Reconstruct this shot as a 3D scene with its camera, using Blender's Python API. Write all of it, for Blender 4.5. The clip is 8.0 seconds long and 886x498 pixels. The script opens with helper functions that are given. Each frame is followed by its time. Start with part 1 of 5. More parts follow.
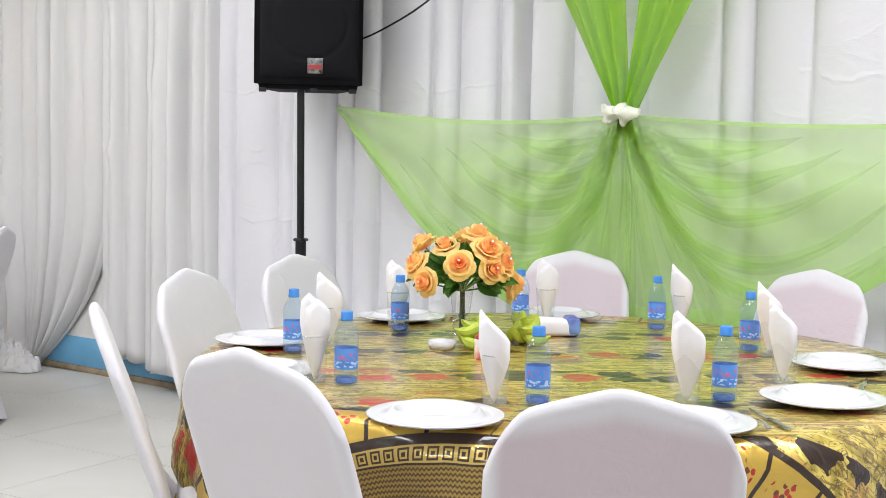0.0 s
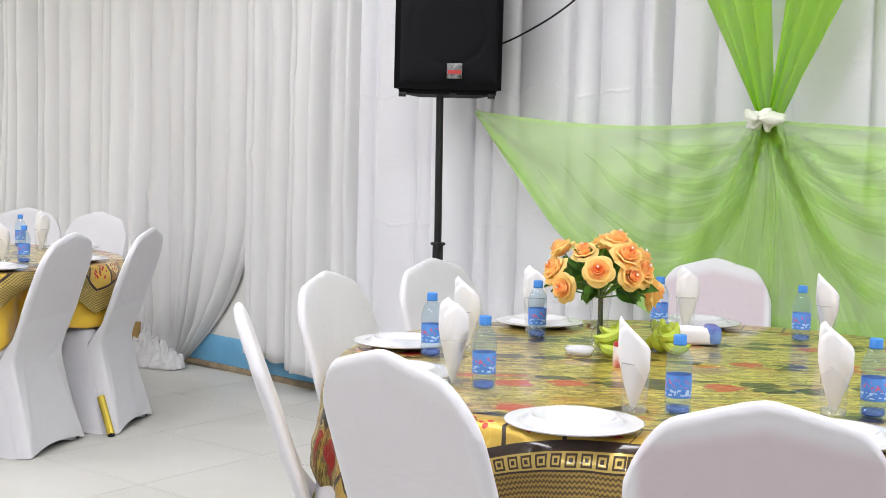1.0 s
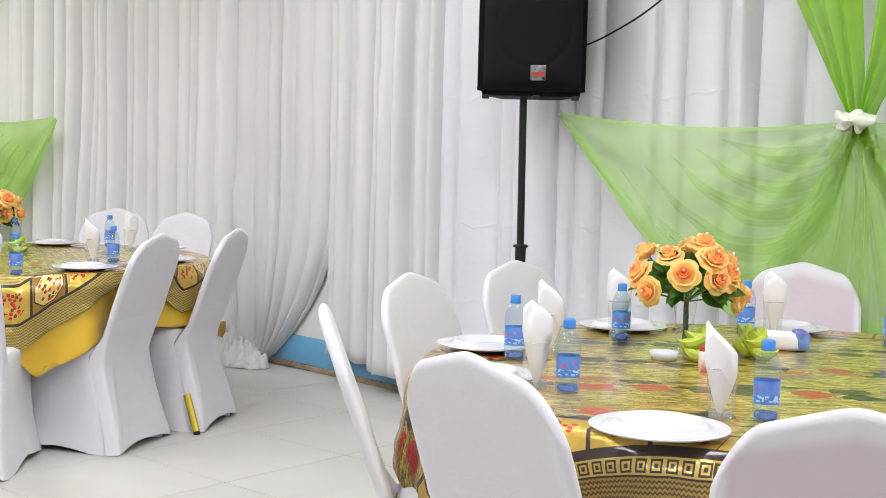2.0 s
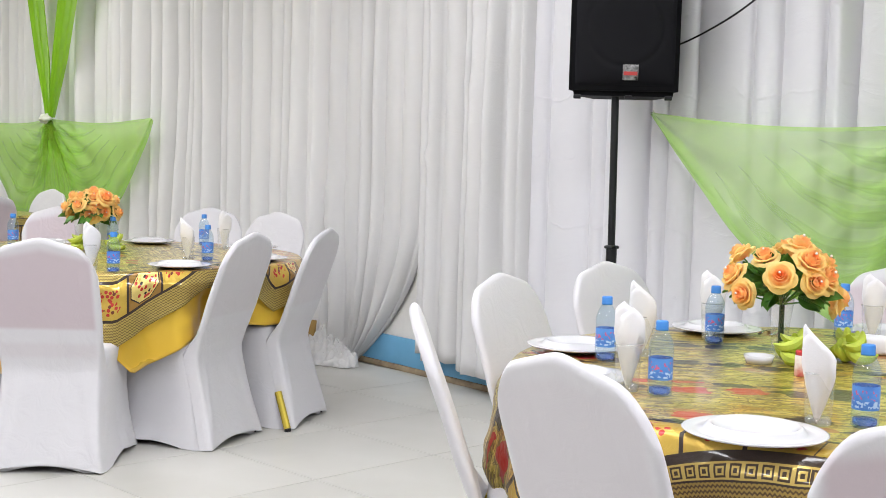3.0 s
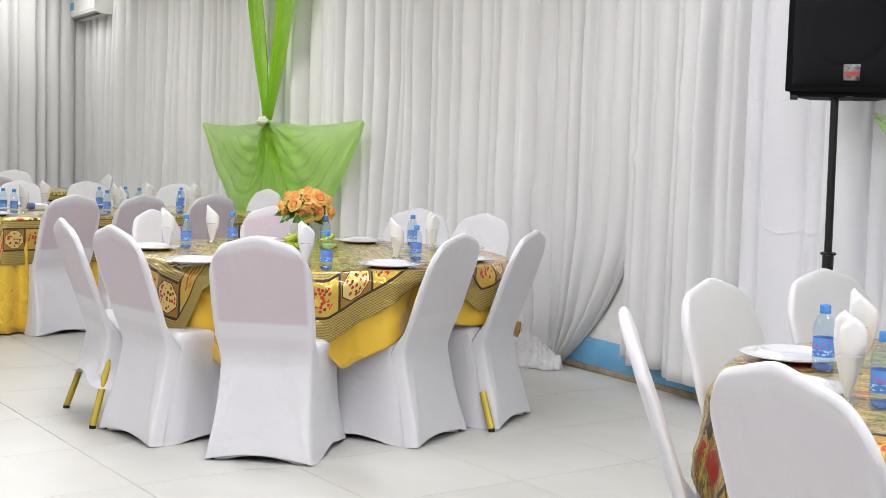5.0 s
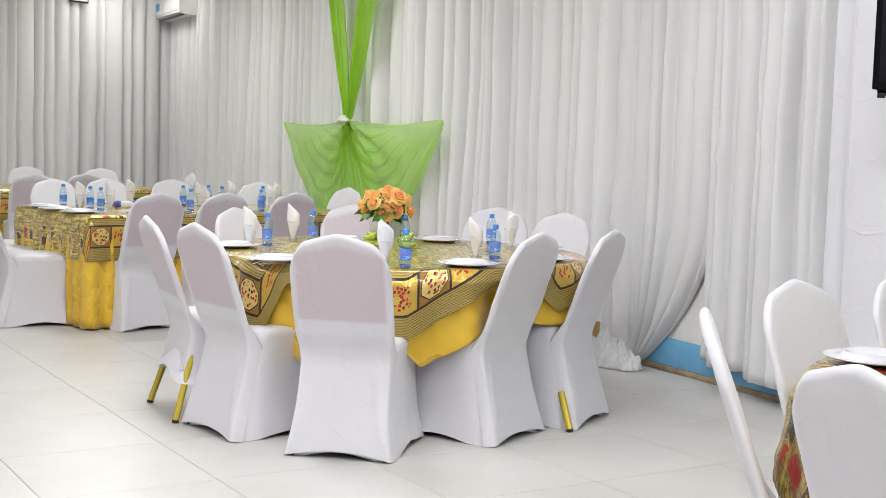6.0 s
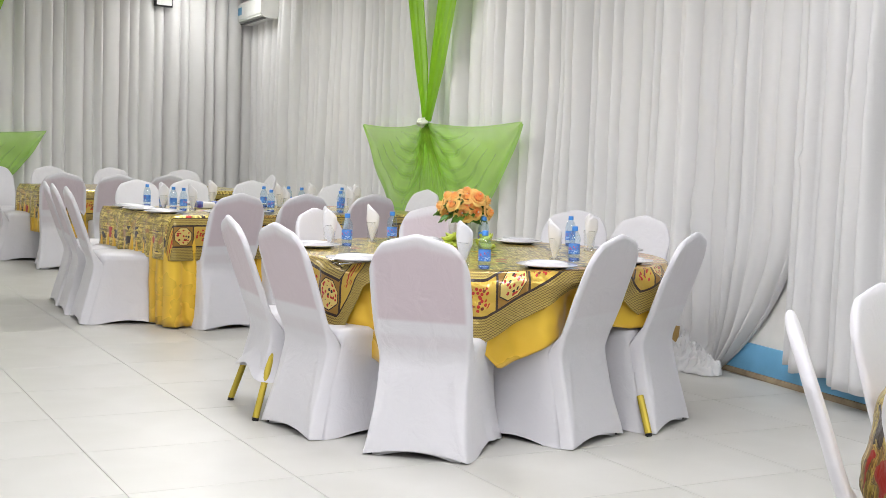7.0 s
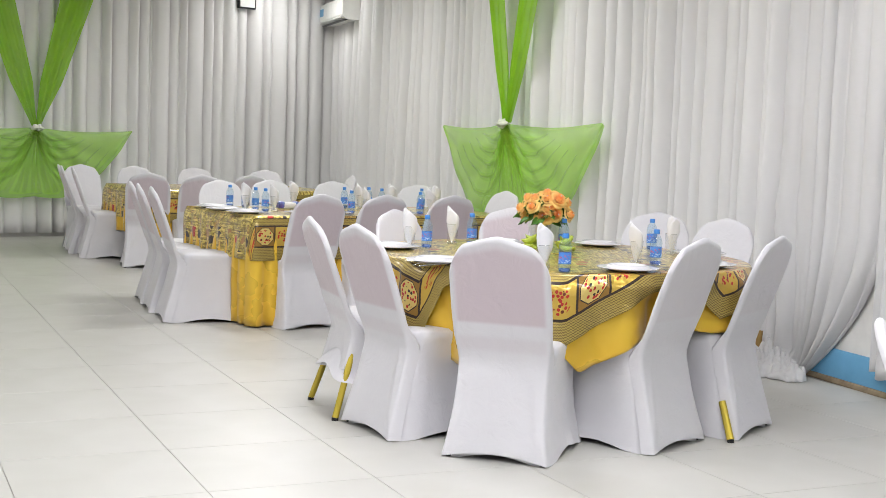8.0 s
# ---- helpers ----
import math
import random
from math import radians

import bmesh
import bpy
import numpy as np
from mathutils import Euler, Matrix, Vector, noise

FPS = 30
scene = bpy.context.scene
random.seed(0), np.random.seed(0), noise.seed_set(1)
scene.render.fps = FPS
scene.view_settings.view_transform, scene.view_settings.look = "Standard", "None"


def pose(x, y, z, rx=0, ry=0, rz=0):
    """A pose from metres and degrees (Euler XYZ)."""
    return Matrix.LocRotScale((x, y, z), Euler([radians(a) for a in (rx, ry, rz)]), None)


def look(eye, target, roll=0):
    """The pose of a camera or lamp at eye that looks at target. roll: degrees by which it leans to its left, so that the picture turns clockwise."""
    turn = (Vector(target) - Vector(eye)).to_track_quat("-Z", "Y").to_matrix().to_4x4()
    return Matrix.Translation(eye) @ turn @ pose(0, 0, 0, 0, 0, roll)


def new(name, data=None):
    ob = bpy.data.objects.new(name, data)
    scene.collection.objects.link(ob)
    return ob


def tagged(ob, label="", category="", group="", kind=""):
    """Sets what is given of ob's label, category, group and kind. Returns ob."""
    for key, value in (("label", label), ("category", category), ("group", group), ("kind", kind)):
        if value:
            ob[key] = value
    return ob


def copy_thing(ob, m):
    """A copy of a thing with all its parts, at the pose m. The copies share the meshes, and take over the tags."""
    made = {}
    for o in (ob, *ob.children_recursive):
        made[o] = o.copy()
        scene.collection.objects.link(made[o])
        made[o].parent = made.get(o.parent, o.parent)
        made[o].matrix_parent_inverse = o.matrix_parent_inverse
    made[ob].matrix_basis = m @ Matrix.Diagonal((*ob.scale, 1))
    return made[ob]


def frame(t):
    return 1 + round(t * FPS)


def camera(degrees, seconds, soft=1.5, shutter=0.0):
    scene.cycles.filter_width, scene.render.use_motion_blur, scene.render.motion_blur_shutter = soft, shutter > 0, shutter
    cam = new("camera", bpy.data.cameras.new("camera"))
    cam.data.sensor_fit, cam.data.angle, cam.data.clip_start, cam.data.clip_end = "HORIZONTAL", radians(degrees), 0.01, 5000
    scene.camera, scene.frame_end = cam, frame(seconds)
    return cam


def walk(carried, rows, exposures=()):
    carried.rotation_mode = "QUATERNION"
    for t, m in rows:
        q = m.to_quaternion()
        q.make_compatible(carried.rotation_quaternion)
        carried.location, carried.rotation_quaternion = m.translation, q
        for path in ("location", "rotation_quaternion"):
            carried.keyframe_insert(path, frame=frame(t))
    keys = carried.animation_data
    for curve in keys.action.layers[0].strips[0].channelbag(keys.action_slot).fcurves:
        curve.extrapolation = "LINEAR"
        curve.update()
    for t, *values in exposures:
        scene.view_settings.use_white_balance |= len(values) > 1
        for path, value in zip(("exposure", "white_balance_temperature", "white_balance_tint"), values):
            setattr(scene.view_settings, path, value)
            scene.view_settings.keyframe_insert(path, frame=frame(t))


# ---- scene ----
cam = camera(39.0, 8.0, soft=0.8)
PATH = [
    (0, (6.1565, -4.5151, 1.286), (4.9705, -2.9123, 1.137), 1.2),
    (0.5, (6.1504, -4.5203, 1.284), (4.874, -2.987, 1.136), 1.4),
    (1, (6.1441, -4.519, 1.285), (4.7925, -3.0517, 1.139), 1.5),
    (1.5, (6.141, -4.5216, 1.286), (4.7407, -3.1005, 1.14), 1.5),
    (3, (6.1282, -4.5219, 1.283), (4.5908, -3.2515, 1.134), 1.6),
    (3.5, (6.1277, -4.5276, 1.286), (4.5393, -3.3223, 1.134), 1.6),
    (4, (6.1226, -4.5293, 1.284), (4.4842, -3.3935, 1.131), 1.8),
    (4.5, (6.1202, -4.5326, 1.284), (4.4387, -3.4606, 1.13), 1.8),
    (5, (6.1166, -4.533, 1.282), (4.3953, -3.5286, 1.127), 1.8),
    (6.5, (6.1197, -4.5382, 1.283), (4.312, -3.6967, 1.122), 1.9),
    (7, (6.1128, -4.544, 1.271), (4.2795, -3.7606, 1.112), 2.0),
    (7.5, (6.1074, -4.5407, 1.277), (4.2515, -3.8143, 1.115), 1.9),
    (8, (6.1026, -4.5474, 1.278), (4.2238, -3.8808, 1.115), 2.1),
]
walk(cam, [(t, look(eye, target, roll)) for t, eye, target, roll in PATH], exposures=[(0, 0.04), (4, 0.0), (5, -0.02), (8, -0.01)])

# ---- world and light ----
CEIL = 3.5
world = bpy.data.worlds.new("hall_world")
scene.world = world
world.use_nodes = True
world.node_tree.nodes["Background"].inputs[0].default_value = (0.9, 0.93, 1.0, 1)
world.node_tree.nodes["Background"].inputs[1].default_value = 0.05
# Unseen overhead lights (x, y, watts), added where floor, chairs and curtains need brightening.
LAMPS = [(6.6, -1.9, 88), (7.4, -6.4, 54), (4.4, -3.2, 40), (3.6, -6.6, 56), (1.8, -1.9, 22), (2.5, -3.5, 12), (2.0, -4.9, 5), (0.4, -3.1, 42), (-0.4, -6.6, 18), (-3.4, -2.3, 55), (-4.0, -6.6, 15), (-7.2, -2.1, 42), (-7.2, -6.6, 14), (-10.0, -1.0, 9)]


# ---- materials ----
def nodes_of(name):
    m = bpy.data.materials.new(name)
    m.use_nodes = True
    nt = m.node_tree
    return m, nt, nt.nodes["Principled BSDF"]


def put(nt, kind, **inputs):
    n = nt.nodes.new(kind)
    for k, v in inputs.items():
        n.inputs[k.replace("_", " ")].default_value = v
    return n


def maths(nt, op, a, b=None, c=None):
    n = nt.nodes.new("ShaderNodeMath")
    n.operation = op
    for i, v in enumerate((a, b, c)):
        if v is None:
            continue
        if isinstance(v, (int, float)):
            n.inputs[i].default_value = v
        else:
            nt.links.new(v, n.inputs[i])
    return n.outputs[0]


def blend(nt, fac, a, b):
    n = nt.nodes.new("ShaderNodeMix")
    n.data_type = "RGBA"
    for slot, v in ((0, fac), (6, a), (7, b)):
        if isinstance(v, (int, float)):
            n.inputs[slot].default_value = v
        elif isinstance(v, tuple):
            n.inputs[slot].default_value = (*v, 1) if len(v) == 3 else v
        else:
            nt.links.new(v, n.inputs[slot])
    return n.outputs[2]


def surface(name, colour, rough=0.6, metal=0.0, other=None, scale=6.0, fine=120.0, bump=0.15, depth=0.002, coat=0.0, sheen=0.0, spec=0.5):
    """A plain surface with stains at one scale and grain at another."""
    m, nt, b = nodes_of(name)
    tc = nt.nodes.new("ShaderNodeTexCoord")
    big = put(nt, "ShaderNodeTexNoise", Scale=scale, Detail=4.0)
    small = put(nt, "ShaderNodeTexNoise", Scale=fine, Detail=3.0)
    for n in (big, small):
        nt.links.new(tc.outputs["Object"], n.inputs["Vector"])
    ramp = nt.nodes.new("ShaderNodeMapRange")
    ramp.inputs[1].default_value, ramp.inputs[2].default_value = 0.35, 0.7
    nt.links.new(big.outputs[0], ramp.inputs[0])
    other = other or tuple(c * 0.88 for c in colour)
    nt.links.new(blend(nt, ramp.outputs[0], colour, other), b.inputs["Base Color"])
    nt.links.new(maths(nt, "MULTIPLY_ADD", small.outputs[0], 0.12, rough - 0.06), b.inputs["Roughness"])
    bm_ = put(nt, "ShaderNodeBump", Strength=bump, Distance=depth)
    nt.links.new(small.outputs[0], bm_.inputs["Height"])
    nt.links.new(bm_.outputs[0], b.inputs["Normal"])
    b.inputs["Metallic"].default_value = metal
    b.inputs["Coat Weight"].default_value = coat
    b.inputs["Sheen Weight"].default_value = sheen
    b.inputs["Specular IOR Level"].default_value = spec
    return m


def curtain_material(name, colour, rough, crease, pressed=False):
    """White curtain cloth: weave, faint soiling, and pressed creases where it is satin."""
    m, nt, b = nodes_of(name)
    tc = nt.nodes.new("ShaderNodeTexCoord")
    soil = put(nt, "ShaderNodeTexNoise", Scale=1.3, Detail=5.0)
    nt.links.new(tc.outputs["Object"], soil.inputs["Vector"])
    low = tuple(c * s for c, s in zip(colour, (0.93, 0.925, 0.91)))
    nt.links.new(blend(nt, soil.outputs[0], low, colour), b.inputs["Base Color"])
    mapping = put(nt, "ShaderNodeMapping")
    mapping.inputs["Scale"].default_value = (1.6, 1.6, 3.2)
    nt.links.new(tc.outputs["Object"], mapping.inputs["Vector"])
    wr = put(nt, "ShaderNodeTexNoise", Scale=1.6, Detail=6.0, Distortion=0.6)
    nt.links.new(mapping.outputs[0], wr.inputs["Vector"])
    sharp = maths(nt, "POWER", maths(nt, "SUBTRACT", 1.0, maths(nt, "MULTIPLY", maths(nt, "ABSOLUTE", maths(nt, "SUBTRACT", wr.outputs[0], 0.5)), 5.0)), 3.0)
    weave = put(nt, "ShaderNodeTexNoise", Scale=350.0)
    nt.links.new(tc.outputs["Object"], weave.inputs["Vector"])
    h = maths(nt, "ADD", maths(nt, "MULTIPLY", sharp, crease), maths(nt, "MULTIPLY", weave.outputs[0], 0.04))
    if pressed:
        # creases left by folding: broken level lines a hand apart
        sz = nt.nodes.new("ShaderNodeSeparateXYZ")
        nt.links.new(tc.outputs["Object"], sz.inputs[0])
        brk = put(nt, "ShaderNodeTexNoise", Scale=3.4, Detail=3.0)
        nt.links.new(tc.outputs["Object"], brk.inputs["Vector"])
        lev = maths(nt, "FRACT", maths(nt, "ADD", maths(nt, "MULTIPLY", sz.outputs[2], 3.1), maths(nt, "MULTIPLY", brk.outputs[0], 0.9)))
        ridge = maths(nt, "MAXIMUM", 0.0, maths(nt, "SUBTRACT", 1.0, maths(nt, "MULTIPLY", maths(nt, "ABSOLUTE", maths(nt, "SUBTRACT", lev, 0.5)), 22.0)))
        ridge = maths(nt, "MULTIPLY", ridge, maths(nt, "GREATER_THAN", brk.outputs[0], 0.52))
        h = maths(nt, "ADD", h, maths(nt, "MULTIPLY", ridge, 0.30))
    bm_ = put(nt, "ShaderNodeBump", Strength=0.5, Distance=0.012)
    nt.links.new(h, bm_.inputs["Height"])
    nt.links.new(bm_.outputs[0], b.inputs["Normal"])
    b.inputs["Roughness"].default_value = rough
    b.inputs["Sheen Weight"].default_value = 0.15
    return m


def sheer_material(name, colour, cover):
    """Thin woven veil: part of the light passes straight through."""
    m, nt, b = nodes_of(name)
    out = nt.nodes["Material Output"]
    tc = nt.nodes.new("ShaderNodeTexCoord")
    n = put(nt, "ShaderNodeTexNoise", Scale=5.0, Detail=3.0)
    nt.links.new(tc.outputs["Object"], n.inputs["Vector"])
    col = blend(nt, n.outputs[0], tuple(c * 0.85 for c in colour), colour)
    d = nt.nodes.new("ShaderNodeBsdfDiffuse")
    tl = nt.nodes.new("ShaderNodeBsdfTranslucent")
    tp = nt.nodes.new("ShaderNodeBsdfTransparent")
    for s in (d, tl):
        nt.links.new(col, s.inputs["Color"])
    a = put(nt, "ShaderNodeMixShader", Fac=0.45)
    nt.links.new(d.outputs[0], a.inputs[1])
    nt.links.new(tl.outputs[0], a.inputs[2])
    c = nt.nodes.new("ShaderNodeMixShader")
    nt.links.new(maths(nt, "MULTIPLY_ADD", n.outputs[0], 0.06, cover - 0.03), c.inputs[0])
    nt.links.new(tp.outputs[0], c.inputs[1])
    nt.links.new(a.outputs[0], c.inputs[2])
    nt.links.new(c.outputs[0], out.inputs["Surface"])
    return m


def band(nt, v, lo, hi):
    return maths(nt, "MULTIPLY", maths(nt, "GREATER_THAN", v, lo), maths(nt, "LESS_THAN", v, hi))


def brocade_material(name, keyed=True):
    """Printed gold cloth: hem band, key band or a plain line, row of flower squares, and rows of ovals on the field."""
    mid = 0.208 if keyed else 0.168
    m, nt, b = nodes_of(name)
    sk = nt.nodes.new("ShaderNodeUVMap")
    sk.uv_map = "skirt"
    fl = nt.nodes.new("ShaderNodeUVMap")
    fl.uv_map = "field"
    sep = nt.nodes.new("ShaderNodeSeparateXYZ")
    nt.links.new(sk.outputs[0], sep.inputs[0])
    x, v = sep.outputs[0], sep.outputs[1]
    GOLD, DARK, CREAM, RED, OLIVE = (0.60, 0.40, 0.07), (0.030, 0.016, 0.010), (0.74, 0.57, 0.19), (0.48, 0.028, 0.02), (0.36, 0.25, 0.055)
    # field
    fm = put(nt, "ShaderNodeMapping")
    fm.inputs["Scale"].default_value = (8.0, 10.0, 1.0)
    nt.links.new(fl.outputs[0], fm.inputs["Vector"])
    vor = put(nt, "ShaderNodeTexVoronoi", Scale=1.0, Randomness=0.55)
    vor.voronoi_dimensions = "2D"
    warp = put(nt, "ShaderNodeTexNoise", Scale=2.4, Detail=2.0)
    nt.links.new(fm.outputs[0], warp.inputs["Vector"])
    bent = nt.nodes.new("ShaderNodeVectorMath")
    bent.operation = "MULTIPLY_ADD"
    nt.links.new(warp.outputs["Color"], bent.inputs[0])
    bent.inputs[1].default_value = (0.75, 0.75, 0.0)
    nt.links.new(fm.outputs[0], bent.inputs[2])
    nt.links.new(bent.outputs[0], vor.inputs["Vector"])
    sc = nt.nodes.new("ShaderNodeSeparateXYZ")
    nt.links.new(vor.outputs["Color"], sc.inputs[0])
    fs = nt.nodes.new("ShaderNodeSeparateXYZ")
    nt.links.new(fl.outputs[0], fs.inputs[0])
    rows = maths(nt, "LESS_THAN", maths(nt, "FRACT", maths(nt, "MULTIPLY", fs.outputs[1], 2.9)), 0.42)
    oval = maths(nt, "MULTIPLY", maths(nt, "LESS_THAN", vor.outputs["Distance"], 0.38 if keyed else 0.27), rows)
    shade = put(nt, "ShaderNodeTexNoise", Scale=3.0, Detail=3.0)
    nt.links.new(fm.outputs[0], shade.inputs["Vector"])
    streak = put(nt, "ShaderNodeMapRange")
    streak.inputs[1].default_value, streak.inputs[2].default_value = 0.42, 0.6
    nt.links.new(shade.outputs[0], streak.inputs[0])
    field = blend(nt, streak.outputs[0], (0.42, 0.32, 0.05), (0.82, 0.66, 0.17))
    oc = blend(nt, maths(nt, "GREATER_THAN", sc.outputs[0], 0.62), DARK, RED)
    oc = blend(nt, maths(nt, "GREATER_THAN", sc.outputs[0], 0.82), oc, (0.42, 0.20, 0.06))
    scroll = put(nt, "ShaderNodeTexNoise", Scale=0.8, Detail=2.0, Distortion=1.8)
    nt.links.new(fm.outputs[0], scroll.inputs["Vector"])
    line = maths(nt, "LESS_THAN", maths(nt, "ABSOLUTE", maths(nt, "SUBTRACT", maths(nt, "FRACT", maths(nt, "MULTIPLY", scroll.outputs[0], 5.0)), 0.5)), 0.06)
    field = blend(nt, maths(nt, "MULTIPLY", line, 0.75), field, (0.12, 0.06, 0.02))
    tinge = put(nt, "ShaderNodeTexNoise", Scale=1.1, Detail=1.0)
    nt.links.new(fm.outputs[0], tinge.inputs["Vector"])
    field = blend(nt, maths(nt, "MULTIPLY", maths(nt, "GREATER_THAN", tinge.outputs[0], 0.60), 0.35), field, (0.58, 0.22, 0.06))
    curl = put(nt, "ShaderNodeTexNoise", Scale=2.1, Detail=3.0, Distortion=2.6)
    nt.links.new(fm.outputs[0], curl.inputs["Vector"])
    thin = maths(nt, "LESS_THAN", maths(nt, "ABSOLUTE", maths(nt, "SUBTRACT", curl.outputs[0], 0.5)), 0.022)
    field = blend(nt, maths(nt, "MULTIPLY", thin, 0.7), field, (0.10, 0.045, 0.02))
    # stripes along the rows: dark print, and glossy film reflections painted as bright gold
    sf = put(nt, "ShaderNodeMapping")
    sf.inputs["Scale"].default_value = (5.0, 75.0, 1.0)
    nt.links.new(fl.outputs[0], sf.inputs["Vector"])
    print_sheen = put(nt, "ShaderNodeTexNoise", Scale=1.0, Detail=2.0)
    nt.links.new(sf.outputs[0], print_sheen.inputs["Vector"])
    field = blend(nt, maths(nt, "MULTIPLY", maths(nt, "GREATER_THAN", print_sheen.outputs[0], 0.585), 0.6), field, (0.13, 0.07, 0.02))
    field = blend(nt, maths(nt, "MULTIPLY", maths(nt, "LESS_THAN", print_sheen.outputs[0], 0.40), 0.7), field, (0.90, 0.70, 0.22))
    field = blend(nt, oval, field, oc)
    # squares with a flower
    P = 0.13 if keyed else 0.14
    px = maths(nt, "SUBTRACT", maths(nt, "FRACT", maths(nt, "DIVIDE", x, P)), 0.5)
    cell = maths(nt, "FLOOR", maths(nt, "DIVIDE", x, P))
    qy = maths(nt, "DIVIDE", maths(nt, "SUBTRACT", v, mid), P)
    r = maths(nt, "SQRT", maths(nt, "ADD", maths(nt, "MULTIPLY", px, px), maths(nt, "MULTIPLY", qy, qy)))
    th = maths(nt, "ARCTAN2", qy, px)
    pet = maths(nt, "MULTIPLY_ADD", maths(nt, "COSINE", maths(nt, "MULTIPLY", th, 5.0)), 0.05, 0.27)
    sm = put(nt, "ShaderNodeMapping")
    sm.inputs["Scale"].default_value = (62.0, 62.0, 1.0)
    nt.links.new(sk.outputs[0], sm.inputs["Vector"])
    dab = put(nt, "ShaderNodeTexVoronoi", Scale=1.0, Randomness=1.0)
    dab.voronoi_dimensions = "2D"
    nt.links.new(sm.outputs[0], dab.inputs["Vector"])
    dc = nt.nodes.new("ShaderNodeSeparateXYZ")
    nt.links.new(dab.outputs["Color"], dc.inputs[0])
    odd = maths(nt, "GREATER_THAN", maths(nt, "FRACT", maths(nt, "MULTIPLY", cell, 0.5)), -1.0 if keyed else 0.25)
    inside = maths(nt, "LESS_THAN", r, pet)
    dark_dab = maths(nt, "MULTIPLY", inside, maths(nt, "MULTIPLY", maths(nt, "GREATER_THAN", dc.outputs[0], 0.45), maths(nt, "LESS_THAN", dab.outputs["Distance"], 0.40)))
    red_dab = maths(nt, "MULTIPLY", maths(nt, "LESS_THAN", r, 0.36), maths(nt, "MULTIPLY", maths(nt, "GREATER_THAN", dc.outputs[1], 0.55), maths(nt, "LESS_THAN", dab.outputs["Distance"], 0.42)))
    octo = maths(nt, "MAXIMUM", maths(nt, "MAXIMUM", maths(nt, "ABSOLUTE", px), maths(nt, "ABSOLUTE", qy)), maths(nt, "MULTIPLY", maths(nt, "ADD", maths(nt, "ABSOLUTE", px), maths(nt, "ABSOLUTE", qy)), 0.72))
    frame_ring = maths(nt, "MULTIPLY", band(nt, octo, 0.40, 0.43), maths(nt, "SUBTRACT", 1.0, odd))
    corner_dab = maths(nt, "MULTIPLY", maths(nt, "GREATER_THAN", octo, 0.43), maths(nt, "SUBTRACT", 1.0, odd))
    edge = maths(nt, "GREATER_THAN", maths(nt, "MAXIMUM", maths(nt, "ABSOLUTE", px), maths(nt, "ABSOLUTE", qy)), 0.465)
    sq = blend(nt, dark_dab, blend(nt, odd, CREAM, GOLD), blend(nt, odd, DARK, (0.16, 0.03, 0.015)))
    sq = blend(nt, red_dab, sq, RED)
    sq = blend(nt, corner_dab, sq, (0.30, 0.16, 0.03))
    sq = blend(nt, frame_ring, sq, DARK)
    sq = blend(nt, edge, sq, DARK)
    # key band
    K = 0.032
    kx = maths(nt, "ABSOLUTE", maths(nt, "SUBTRACT", maths(nt, "FRACT", maths(nt, "DIVIDE", x, K)), 0.5))
    ky = maths(nt, "ABSOLUTE", maths(nt, "DIVIDE", maths(nt, "SUBTRACT", v, 0.112), K))
    key = maths(nt, "GREATER_THAN", maths(nt, "FRACT", maths(nt, "MULTIPLY", maths(nt, "MAXIMUM", kx, ky), 4.0)), 0.5)
    keyc = blend(nt, key, (0.05, 0.028, 0.012), (0.58, 0.42, 0.12))
    # hem band: woven lines broken by fine zigzags
    zig = maths(nt, "ABSOLUTE", maths(nt, "SUBTRACT", maths(nt, "FRACT", maths(nt, "DIVIDE", x, 0.010)), 0.5))
    hy = maths(nt, "FRACT", maths(nt, "ADD", maths(nt, "DIVIDE", v, 0.0105), maths(nt, "MULTIPLY", zig, 0.9)))
    weft = maths(nt, "GREATER_THAN", hy, 0.42)
    hem = blend(nt, weft, (0.10, 0.055, 0.015), (0.33, 0.22, 0.05)) if keyed else blend(nt, weft, (0.19, 0.13, 0.035), (0.45, 0.34, 0.09))
    col = blend(nt, maths(nt, "LESS_THAN", v, 0.092), DARK, hem)
    if keyed:
        col = blend(nt, band(nt, v, 0.094, 0.130), col, keyc)
    else:
        col = blend(nt, band(nt, v, mid + 0.076, mid + 0.118), col, hem)
    col = blend(nt, band(nt, v, mid - 0.066, mid + 0.068), col, sq)
    col = blend(nt, maths(nt, "GREATER_THAN", v, mid + (0.076 if keyed else 0.122)), col, field)
    nt.links.new(col, b.inputs["Base Color"])
    tc = nt.nodes.new("ShaderNodeTexCoord")
    wr = put(nt, "ShaderNodeTexNoise", Scale=14.0, Detail=5.0, Distortion=1.2)
    nt.links.new(tc.outputs["Object"], wr.inputs["Vector"])
    bm_ = put(nt, "ShaderNodeBump", Strength=0.7, Distance=0.011)
    nt.links.new(wr.outputs[0], bm_.inputs["Height"])
    nt.links.new(bm_.outputs[0], b.inputs["Normal"])
    lum = nt.nodes.new("ShaderNodeRGBToBW")
    nt.links.new(col, lum.inputs[0])
    nt.links.new(maths(nt, "MINIMUM", maths(nt, "MULTIPLY", lum.outputs[0], 1.3), 0.55), b.inputs["Metallic"])
    b.inputs["Roughness"].default_value = 0.29
    b.inputs["Coat Weight"].default_value = 0.5
    b.inputs["Specular IOR Level"].default_value = 0.35
    b.inputs["Coat Roughness"].default_value = 0.09
    return m


